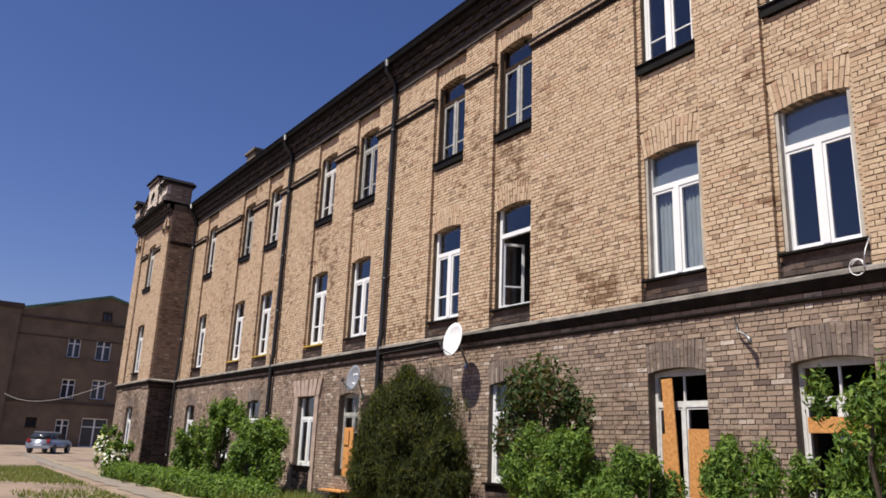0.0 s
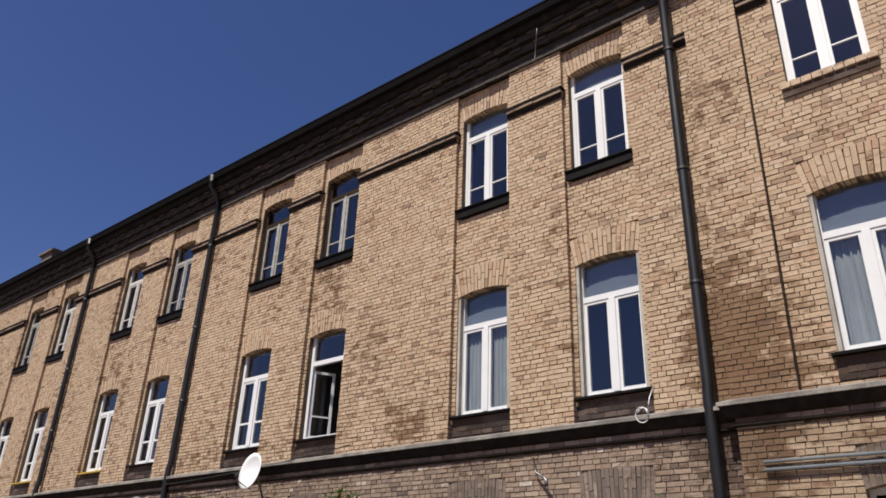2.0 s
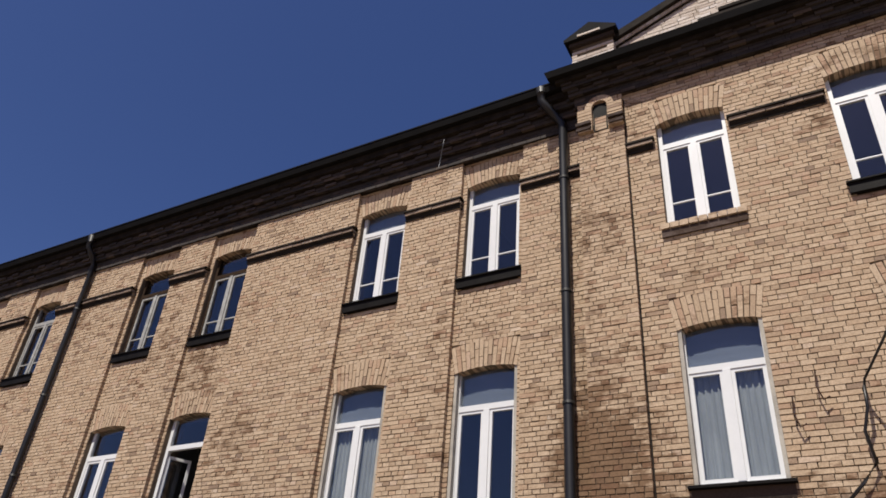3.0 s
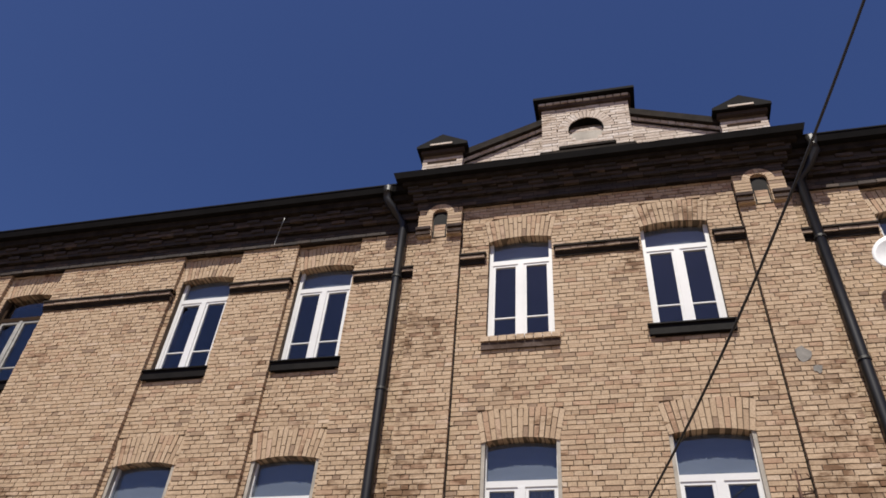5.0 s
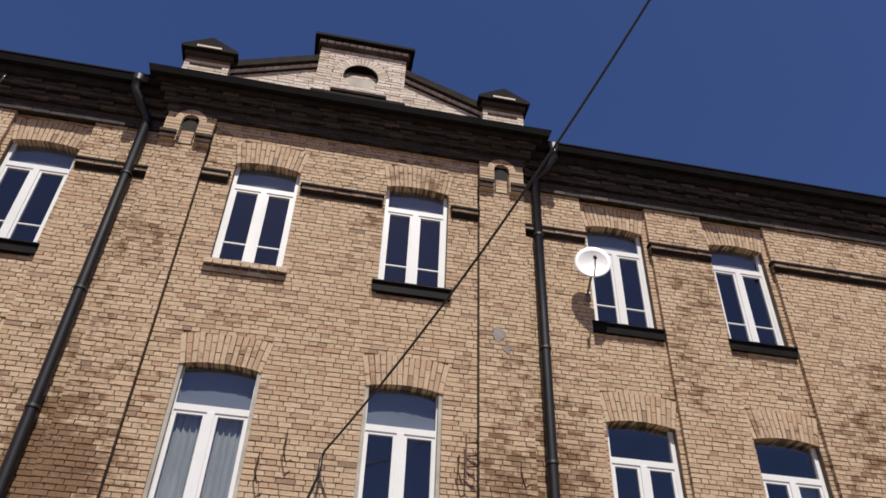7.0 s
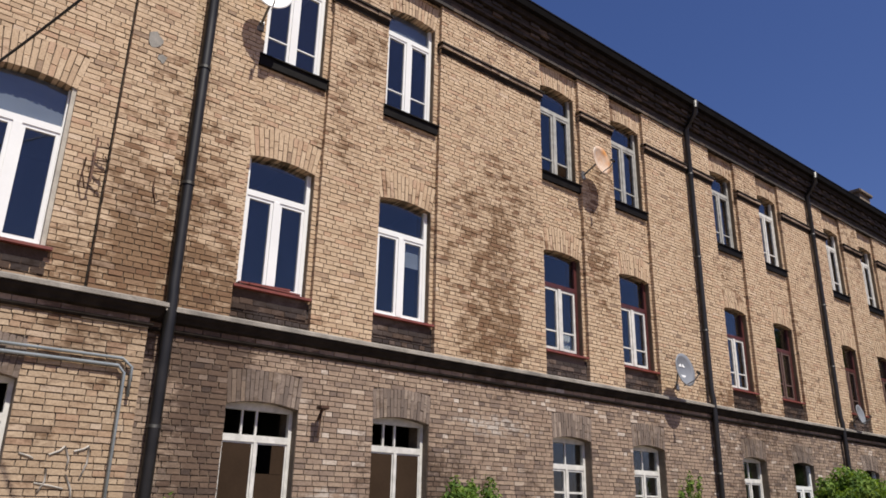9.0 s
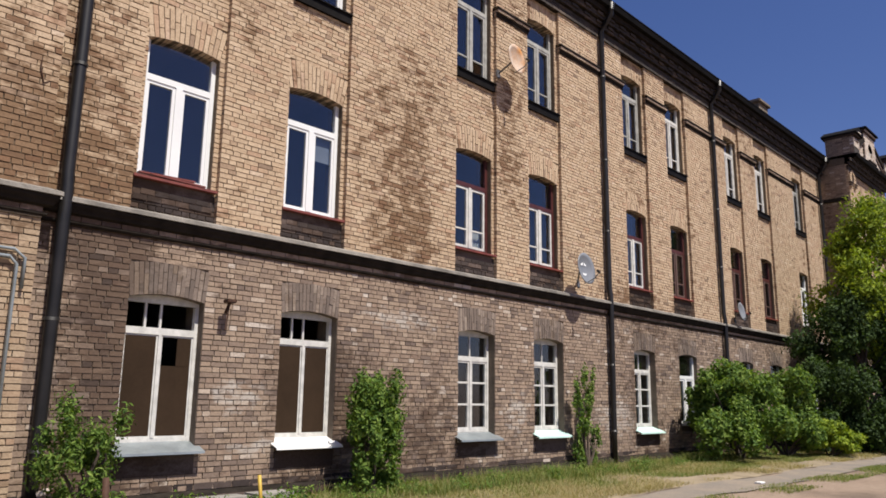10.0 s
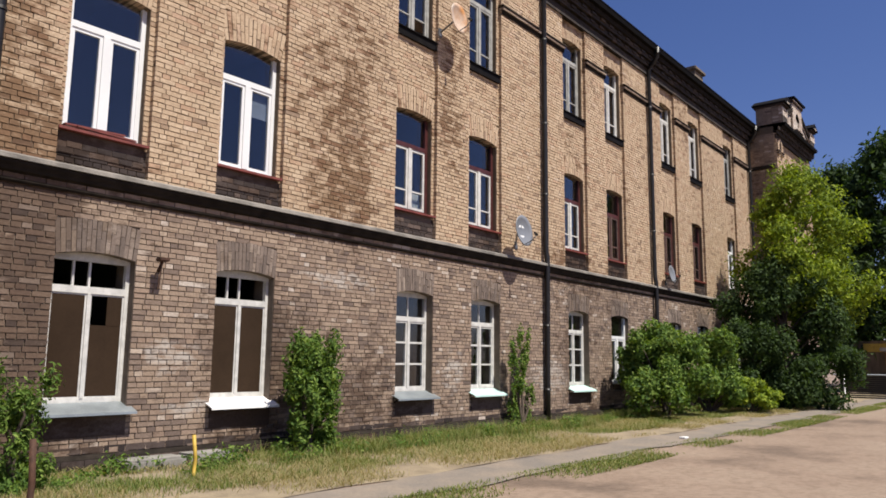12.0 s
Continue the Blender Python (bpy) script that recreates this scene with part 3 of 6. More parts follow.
def lay_side(x, out, y0, y1, z0, z1):
    b = []
    z, row = z0, 0
    while z < z1:
        p = y0 - (0.14 if row % 2 else 0.0)
        while p < y1:
            n = 0.272 if row % 2 else 0.204
            l, r = max(p + 0.005, y0), min(p + n - 0.005, y1)
            if r - l > 0.03:
                e = rng.uniform(0.004, 0.011)
                b.append((x - (0.09 if out > 0 else e), x + (e if out > 0 else 0.09), l, r, z, min(z + COURSE - 0.01, z1)))
            p += n
        z += COURSE
        row += 1
    return b


# darker bricks carry the side faces' shade, and some stain, in their colour
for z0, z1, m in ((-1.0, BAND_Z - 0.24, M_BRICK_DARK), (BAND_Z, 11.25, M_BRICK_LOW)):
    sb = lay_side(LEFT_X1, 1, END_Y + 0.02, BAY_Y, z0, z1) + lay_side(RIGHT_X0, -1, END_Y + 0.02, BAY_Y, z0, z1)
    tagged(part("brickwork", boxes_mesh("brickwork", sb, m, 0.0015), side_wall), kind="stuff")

# band, plinth and eaves
FACE = [(LEFT_X0, END_Y), (LEFT_X1, END_Y), (LEFT_X1, GROUND_Y), (MID_X0, GROUND_Y), (MID_X0, MID_Y - 0.03), (MID_X1, MID_Y - 0.03),
        (MID_X1, GROUND_Y), (RIGHT_X0, GROUND_Y), (RIGHT_X0, END_Y), (RIGHT_X1, END_Y)]
band = part("band", sweep("band", FACE, [(-0.3, 3.93), (0.02, 3.925), (0.165, 3.872), (0.17, 3.822), (-0.3, 3.818)], M_LEDGE), building, "grey cement storey band")
# near-black colour paints in the shadow below the cement ledge
part("moulding", sweep("moulding", FACE, [(-0.3, 3.814), (0.145, 3.814), (0.14, 3.78), (0.11, 3.74), (0.095, 3.70), (0.05, 3.68), (-0.3, 3.68)], M_LEDGE_DARK), band, "brick moulding coloured with the shadow of the ledge")
part("moulding", sweep("moulding", FACE, [(-0.3, 3.612), (0.052, 3.612), (0.05, 3.59), (0.028, 3.565), (-0.3, 3.56)], M_LEDGE_DARK), band, "near-black lower bead")
bead = []
for a, b in zip(FACE, FACE[1:]):
    if abs(a[1] - b[1]) < 0.01:
        n = int((b[0] - a[0]) / 0.25)
        st = (b[0] - a[0]) / n
        bead += [(a[0] + st * k + 0.005, a[0] + st * (k + 1) - 0.005, a[1] - 0.042 - rng.uniform(0, .006), a[1] + 0.05, 3.616, 3.676) for k in range(n)]
tagged(part("bead_course", boxes_mesh("bead_course", bead, M_BRICK_LOW, 0.002), band, "brick course under the moulding"), kind="stuff")
plinth = part("plinth", sweep("plinth", FACE, [(-0.2, -1.3), (0.10, -1.3), (0.10, 0.27), (0.0, 0.32), (-0.2, 0.32)], M_LEDGE_DARK), building, "black-stained stepped plinth")
for i, (a, b) in enumerate(zip(FACE, FACE[1:])):
    if abs(a[1] - b[1]) < 0.01:
        n = int((b[0] - a[0]) / 0.285)
        st = (b[0] - a[0]) / n
        pl = [(a[0] + st * k + 0.005, a[0] + st * (k + 1) - 0.005, a[1] - 0.105 - rng.uniform(0, .012), a[1], z, z + 0.082) for k in range(n) for z in (0.09, 0.181)]
        pl += [(a[0] + st * k + 0.005, a[0] + st * (k + 1) - 0.005, a[1] - 0.012, a[1] + .05, 0.33, 0.41) for k in range(n)]
        tagged(part("brickwork", boxes_mesh("brickwork", pl, M_BRICK_DARK, 0.003), plinth), kind="stuff")


def cornice(path, name, z, h=0.86):
    """Corbelled courses that step out under the roof's edge."""
    ob = part(name, sweep(name, path, [(-0.3, z - 0.14), (0.42, z - 0.14), (0.46, z - 0.02), (-0.3, z - 0.01)], M_ROOF), building, "dark sheet roof edge")
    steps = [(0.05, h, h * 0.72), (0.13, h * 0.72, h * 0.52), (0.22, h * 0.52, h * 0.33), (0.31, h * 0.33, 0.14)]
    # corbels are near black too: the eaves' shade is in their colour
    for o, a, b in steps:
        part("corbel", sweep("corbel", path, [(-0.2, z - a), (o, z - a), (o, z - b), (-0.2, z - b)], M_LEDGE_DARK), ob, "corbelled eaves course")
    for (ax, ay), (bx, by) in zip(path, path[1:]):
        if abs(ay - by) > 0.01:
            continue
        bx_list = []
        for o, a, b in steps[:3]:
            zz, row = z - a, 0
            while zz < z - b - 0.03:
                p = ax - o - (0.07 if row % 2 else 0)
                while p < bx + o:
                    l, r = max(p + 0.005, ax - o), min(p + 0.267, bx + o)
                    if r - l > 0.03:
                        bx_list.append((l, r, ay - o - (rng.uniform(0.035, 0.05) if o > 0.06 and (int(p / 0.272) + row) % 2 and row % 3 == 1 else rng.uniform(0.003, 0.012)), ay - o + 0.05, zz, min(zz + COURSE - 0.01, z - b)))
                    p += 0.272
                zz += COURSE
                row += 1
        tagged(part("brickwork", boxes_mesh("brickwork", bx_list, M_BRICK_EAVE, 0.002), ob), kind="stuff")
    return ob


cornice([(LEFT_X1 - 0.2, PIER_Y), (MID_X0 + 0.2, PIER_Y)], "roof_edge", EAVES_Z)
cornice([(MID_X1 - 0.2, PIER_Y), (RIGHT_X0 + 0.2, PIER_Y)], "roof_edge", EAVES_Z)
for x0, x1, y in ((MID_X0, MID_X1, MID_Y - 0.04), (LEFT_X0, LEFT_X1, END_Y - 0.04), (RIGHT_X0, RIGHT_X1, END_Y - 0.04)):
    cornice([(x0, y + 1.2), (x0, y), (x1, y), (x1, y + 1.2)] if y > 9 else [(x0, y), (x1, y)], "cornice", EAVES_Z + 0.10, 0.66)

# roof
RIDGE_Y, RIDGE_Z = 15.6, 13.7
roof_profile = [(9.05, 11.55), (9.05, 11.575), (RIDGE_Y, RIDGE_Z), (22.3, 11.575), (22.3, 11.55), (RIDGE_Y, RIDGE_Z - 0.05)]
bm = bmesh.new()
rows = [[bm.verts.new((x, y, z)) for y, z in roof_profile] for x in (LEFT_X0 - 0.2, RIGHT_X1 + 0.2)]
for i in range(6):
    bm.faces.new((rows[0][i], rows[1][i], rows[1][(i + 1) % 6], rows[0][(i + 1) % 6]))
for r in rows:
    bm.faces.new(r)
roof = part("roof", bm_data("roof", bm, M_ROOF), building, "dark sheet-metal roof")
for cx in (-28.9, 29.1):
    ch = part("chimney", boxes_mesh("chimney", [(cx - 0.45, cx + 0.45, 10.3, 11.1, 11.7, 13.2)] , M_MORTAR_LOW), roof, "brick chimney stack")
    part("chimney_cap", bevel_box("chimney_cap", cx - 0.56, cx + 0.56, 10.2, 11.2, 13.2, 13.34, M_MORTAR_LOW, 0.03), ch)


def crown(x0, x1, y, deep=0.0):
    """The stepped pediment of a projecting block, with two corner turrets and a middle block with a blind arch."""
    xc, z0 = (x0 + x1) / 2, EAVES_Z + 0.10
    y -= 0.28
    ped = part("pediment", prism("pediment", [(x0 + 0.2, z0), (x1 - 0.2, z0), (x1 - 0.75, z0 + 0.30), (xc + 0.9, z0 + 0.95), (xc - 0.9, z0 + 0.95), (x0 + 0.75, z0 + 0.30)], y + 0.06, y + 0.5, M_MORTAR), building, "pale brick gable parapet")
    faces = []
    zz, row = z0, 0
    while zz < z0 + 0.88:
        half = (x1 - x0) / 2 - 0.6 - max(0.0, (zz + COURSE - z0 - 0.30)) / 0.65 * ((x1 - x0) / 2 - 1.65)
        p = xc - half - (0.1 if row % 2 else 0)
        while p < xc + half:
            l, r = max(p + 0.005, xc - half), min(p + 0.267, xc + half)
            if r - l > 0.03:
                faces.append((l, r, y + 0.05 - rng.uniform(0, .008), y + 0.1, zz, zz + COURSE - 0.012))
            p += 0.272
        zz += COURSE
        row += 1
    tagged(part("brickwork", boxes_mesh("brickwork", faces, M_BRICK_PALE, 0.002), ped), kind="stuff")
    for s in (-1, 1):
        a, b = (xc + s * ((x1 - x0) / 2 - 0.72), z0 + 0.38), (xc + s * 0.80, z0 + 0.99)
        part("coping", prism("coping", [(a[0], a[1]), (b[0], b[1]), (b[0], b[1] + 0.16), (a[0], a[1] + 0.16)], y - 0.07, y + 0.6, M_LEDGE_DARK), ped, "dark sloping coping")
        n = 12
        row = []
        for k in range(n):
            f0, f1 = (k + 0.04) / n, (k + 0.96) / n
            row.append((a[0] + (b[0] - a[0]) * f0, a[0] + (b[0] - a[0]) * f1, a[1] + (b[1] - a[1]) * f0, a[1] + (b[1] - a[1]) * f1))
        v, q = [], []
        for xa, xb, za, zb in row:
            base = len(v)
            for yy in (y + 0.0, y + 0.1):
                v += [(xa, yy, za - 0.085), (xb, yy, zb - 0.085), (xa, yy, za - 0.01), (xb, yy, zb - 0.01)]
            q += [tuple(base + k for k in f4) for f4 in ((0, 1, 3, 2), (4, 6, 7, 5), (0, 4, 5, 1), (2, 3, 7, 6), (0, 2, 6, 4), (1, 5, 7, 3))]
        tagged(part("raking_course", quad_mesh("raking_course", v, q, M_BRICK_PALE), ped, "sloping pale brick course"), kind="stuff")
        part("coping", prism("coping", [(a[0], a[1] - 0.125), (b[0], b[1] - 0.125), (b[0], b[1] - 0.09), (a[0], a[1] - 0.09)], y + 0.02, y + 0.1, M_LEDGE_DARK), ped)
    # middle block with a blind arch
    bw, bz0, bz1 = 0.80, z0 + 0.17, z0 + 1.43
    v, q, rr = [], [], 0.32
    cz = bz0 + 0.58
    # near-black core darkens the back of the recess as its shadow would
    mid = part("gable_block", boxes_mesh("gable_block", [(xc - bw, xc + bw, y + 0.30, y + 0.60, z0, bz1 - 0.02), (xc - bw, xc - 0.55, y + 0.0, y + 0.30, z0, bz1 - 0.02), (xc + 0.55, xc + bw, y + 0.0, y + 0.30, z0, bz1 - 0.02)], M_LEDGE_DARK), ped, "brick gable block with a blind arch")
    face = []
    zz, row = bz0, 0
    while zz < bz1 - 0.02:
        m = zz + COURSE / 2
        dz = m - cz
        free = 0.0
        if -rr < dz < 0:
            free = math.sqrt(rr * rr - dz * dz)
        if 0 <= dz < rr + 0.2:
            free = math.sqrt(max(0, (rr + 0.2) ** 2 - dz ** 2))
        p = xc - bw - (0.1 if row % 2 else 0)
        while p < xc + bw:
            for l, r in ((max(p + 0.005, xc - bw), min(p + 0.267, xc - free)), (max(p + 0.005, xc + free), min(p + 0.267, xc + bw))) if free else ((max(p + 0.005, xc - bw), min(p + 0.267, xc + bw)),):
                if r - l > 0.025:
                    face.append((l, r, y - 0.04 - rng.uniform(0, .008), y + 0.29, zz, zz + COURSE - 0.012))
            p += 0.272
        zz += COURSE
        row += 1
    tagged(part("brickwork", boxes_mesh("brickwork", face, M_BRICK_PALE, 0.002), mid), kind="stuff")
    n = 19
    for i in range(n):
        a0, a1 = (math.pi * (i + s) / n for s in (0.06, 0.94))
        base = len(v)
        for yy in (y - 0.05, y + 0.06):
            for r in (rr, rr + 0.19):
                for a in (a0, a1):
                    v.append((xc - r * math.cos(a), yy, cz + r * math.sin(a)))
        q += [tuple(base + k for k in f4) for f4 in ((0, 1, 3, 2), (4, 6, 7, 5), (0, 4, 5, 1), (2, 3, 7, 6), (0, 2, 6, 4), (1, 5, 7, 3))]
    tagged(part("blind_arch", quad_mesh("blind_arch", v, q, M_BRICK_PALE), mid, "round brick arch"), kind="stuff")
    # added black half-tube paints the recess's shade and soot over the arch soffit
    lining = [(xc - r * math.cos(a), cz + r * math.sin(a)) for r, side in ((rr - 0.012, 1), (rr + 0.004, -1)) for a in np.linspace(0.0, math.pi, 15)[::side]]
    part("lining", prism("lining", lining, y - 0.035, y + 0.295, M_TAR_AND_SHADE), mid, "black lining added for shade and soot in the round recess")
    disc = [(xc + 0.34 * math.cos(a), cz - 0.06 + 0.30 * math.sin(a)) for a in np.linspace(math.pi, 2 * math.pi, 18)] + [(xc + 0.2, cz + 0.0), (xc - 0.2, cz + 0.0)]
    part("medallion", prism("medallion", disc, y + 0.02, y + 0.29, M_PLASTER), mid, "pale plaster filling of the round recess")
    part("ledge", bevel_box("ledge", xc - bw - 0.04, xc + bw + 0.04, y - 0.12, y + 0.05, bz0 - 0.1, bz0 - 0.005, M_LEDGE_DARK), mid)
    part("ledge", bevel_box("ledge", xc - 0.5, xc + 0.5, y - 0.14, y + 0.05, bz0, bz0 + 0.08, M_LEDGE_DARK), mid)
    part("cap", bevel_box("cap", xc - bw - 0.14, xc + bw + 0.14, y - 0.20, y + 0.65, bz1 + 0.14, bz1 + 0.22, M_ROOF), mid, "black sheet cap")
    part("cap", bevel_box("cap", xc - bw - 0.06, xc + bw + 0.06, y - 0.10, y + 0.6, bz1 - 0.01, bz1 + 0.14, M_BRICK_DARK), mid)
    part("drip_course", boxes_mesh("drip_course", [(xc - bw - 0.04 + k * 0.14, xc - bw + 0.08 + k * 0.14, y - 0.125, y - 0.08, bz1 + 0.06, bz1 + 0.11) for k in range(12)], M_BRICK_PALE, 0.002), mid)
    # corner turrets
    for s in (-1, 1):
        tx = xc + s * ((x1 - x0) / 2 - 0.42)
        z0 = EAVES_Z + 0.10 + (0.32 if deep else 0.0)
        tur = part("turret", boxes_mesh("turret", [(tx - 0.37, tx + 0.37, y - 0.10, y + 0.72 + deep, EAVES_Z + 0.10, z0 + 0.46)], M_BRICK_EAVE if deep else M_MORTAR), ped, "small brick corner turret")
        tb = []
        for k in range(5):
            sh = 0.1 if k % 2 else 0
            for j in range(-1, 4):
                l, r = max(tx - 0.38, tx - 0.38 + j * 0.27 + sh + .005), min(tx + 0.38, tx - 0.38 + (j + 1) * 0.27 + sh - .005)
                if r - l > 0.03 and not (k == 3 and abs((l + r) / 2 - tx) < 0.25):
                    tb.append((l, r, y - 0.115 - rng.uniform(0, .006), y + 0.05, z0 + k * COURSE, z0 + (k + 1) * COURSE - 0.012))
        tagged(part("brickwork", boxes_mesh("brickwork", tb, M_BRICK_PALE, 0.002), tur), kind="stuff")
        if deep:
            flank = lay_side(tx + 0.37, 1, y - 0.08, y + 0.72 + deep, EAVES_Z + 0.12, z0 + 0.45) + lay_side(tx - 0.37, -1, y - 0.08, y + 0.72 + deep, EAVES_Z + 0.12, z0 + 0.45)
            tagged(part("brickwork", boxes_mesh("brickwork", flank, M_BRICK_LOW, 0.002), tur), kind="stuff")
        part("cap", prism("cap", [(tx - 0.48, z0 + 0.53), (tx + 0.48, z0 + 0.53), (tx + 0.48, z0 + 0.59), (tx, z0 + 0.86), (tx - 0.48, z0 + 0.59)], y - 0.26, y + 0.85 + deep, M_ROOF), tur, "black gabled sheet cap")
        part("gablet", prism("gablet", [(tx - 0.41, z0 + 0.455), (tx + 0.41, z0 + 0.455), (tx + 0.41, z0 + 0.53), (tx - 0.41, z0 + 0.53)], y - 0.18, y + 0.8 + deep, M_BRICK_DARK), tur)
        part("drip_course", boxes_mesh("drip_course", [(tx - 0.22, tx + 0.2, y - 0.275, y - 0.255, z0 + 0.56, z0 + 0.60)], M_BRICK_PALE), tur)


for x0, x1, y in ((MID_X0, MID_X1, MID_Y), (LEFT_X0, LEFT_X1, END_Y), (RIGHT_X0, RIGHT_X1, END_Y)):
    crown(x0, x1, y, 0.26 if y < 9 else 0.0)
    # blind slits with small arches and stepped ledges near the top of the corner piers
    for s in (0, 1):
        px = x0 + 0.40 if s == 0 else x1 - 0.40
        yy = y - 0.07
        # black plate puts the shadow in the slit's upper half into the colour
        orn = part("pier_ornament", boxes_mesh("pier_ornament", [(px - 0.125, px + 0.125, yy - 0.020, yy + 0.02, 10.30, 10.90)], M_TAR_AND_SHADE), building, "brick pier ornament with a blind arched slit")
        v, q = [], []
        for i in range(9):
            a0, a1 = (math.pi * (i + k) / 9 for k in (0.05, 0.95))
            base = len(v)
            for y2 in (yy - 0.07, yy + 0.02):
                for r in (0.135, 0.255):
                    for a in (a0, a1):
                        v.append((px - r * math.cos(a), y2, 10.80 + r * math.sin(a)))
            q += [tuple(base + k for k in f4) for f4 in ((0, 1, 3, 2), (4, 6, 7, 5), (0, 4, 5, 1), (2, 3, 7, 6), (0, 2, 6, 4), (1, 5, 7, 3))]
        tagged(part("blind_arch", quad_mesh("blind_arch", v, q, M_BRICK), orn), kind="stuff")
        jamb, st = [], []
        for k in range(4):
            z = 10.31 + k * COURSE
            jamb.append((px - 0.10, px + 0.10, yy - 0.022, yy + 0.02, z, z + COURSE - 0.012))
        for sg in (-1, 1):
            for k in range(7):
                z = 10.31 + k * COURSE
                a, b = sorted((px + sg * 0.135, px + sg * 0.39))
                jamb.append((a, b, yy - 0.066 - rng.uniform(0, 0.008), yy + 0.02, z, z + COURSE - 0.012))
            a, b = sorted((px + sg * 0.15, px + sg * 0.41))
            st += [(a, b, yy - 0.125, yy, 10.44, 10.50), (a, b, yy - 0.10, yy, 10.34, 10.40)]
        tagged(part("brickwork", boxes_mesh("brickwork", jamb, M_BRICK, 0.002), orn), kind="stuff")
        for b in st:
            part("step", boxes_mesh("step", [b], M_BRICK_DARK), orn)

# ledge at the top storey, broken by the bays
for x0, x1, bay, pier, low, bays, kind in SECTIONS:
    if kind == "wing":
        edges = [x0]
        for c in sorted(bays):
            edges += [c - 0.58, c + 0.58]
        edges.append(x1)
        y = pier
    else:
        inset = 0.78 if kind == "mid" else 1.0
        edges = [x0 + inset]
        for c in sorted(bays):
            edges += [c - 0.56, c + 0.56]
        edges.append(x1 - inset)
        y = pier
    for i in range(0, len(edges), 2):
        a, b = edges[i], edges[i + 1]
        lo = part("ledge", sweep("ledge", [(a, y), (b, y)], [(-0.06, LEDGE_Z), (0.10, LEDGE_Z - 0.015), (0.105, LEDGE_Z - 0.055), (-0.06, LEDGE_Z - 0.06)], M_LEDGE_DARK), building, "near-black string ledge")
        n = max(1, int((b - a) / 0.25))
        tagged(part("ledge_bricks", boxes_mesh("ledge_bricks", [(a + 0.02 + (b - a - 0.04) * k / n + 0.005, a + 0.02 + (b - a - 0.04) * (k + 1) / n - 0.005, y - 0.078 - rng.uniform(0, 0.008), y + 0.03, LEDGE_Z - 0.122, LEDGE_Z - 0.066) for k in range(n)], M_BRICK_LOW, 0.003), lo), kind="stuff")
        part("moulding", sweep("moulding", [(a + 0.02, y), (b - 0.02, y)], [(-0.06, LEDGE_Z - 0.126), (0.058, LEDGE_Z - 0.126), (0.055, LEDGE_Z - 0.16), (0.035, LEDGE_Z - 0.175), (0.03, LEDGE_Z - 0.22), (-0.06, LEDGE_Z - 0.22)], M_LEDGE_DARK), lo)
for b in ((LEFT_X1, LEFT_X1 + 0.09, END_Y, GROUND_Y, LEDGE_Z - 0.15, LEDGE_Z), (RIGHT_X0 - 0.09, RIGHT_X0, END_Y, GROUND_Y, LEDGE_Z - 0.15, LEDGE_Z)):
    part("ledge", boxes_mesh("ledge", [b], M_LEDGE_DARK), building)

# ---- windows ----
def bars(name, rects, y0, y1, material, cache={}):
    key = (name, tuple(rects), y0, y1, material.name)
    if key not in cache:
        bm = bmesh.new()
        for a, b, c, d in rects:
            r = bmesh.ops.create_cube(bm, size=1)
            for v in r["verts"]:
                v.co = ((a + b) / 2 + v.co.x * (b - a), (y0 + y1) / 2 + v.co.y * (y1 - y0), (c + d) / 2 + v.co.z * (d - c))
        cache[key] = bm_data(name, bm, material)
    return cache[key]


def folds(name, x0, x1, z0, z1, y, material, seed, amp=0.013):
    rr = random.Random(seed)
    n, k = 40, 6
    ph = [rr.uniform(0, 6) for _ in range(3)]
    v = [(x0 + (x1 - x0) * i / n, y + amp * (math.sin(i * 0.9 + ph[0]) + 0.6 * math.sin(i * 1.7 + ph[1] + j * 0.25)), z0 + (z1 - z0) * j / k) for j in range(k + 1) for i in range(n + 1)]
    q = [(j * (n + 1) + i, j * (n + 1) + i + 1, (j + 1) * (n + 1) + i + 1, (j + 1) * (n + 1) + i) for j in range(k) for i in range(n)]
    return quad_mesh(name, v, q, material, True)


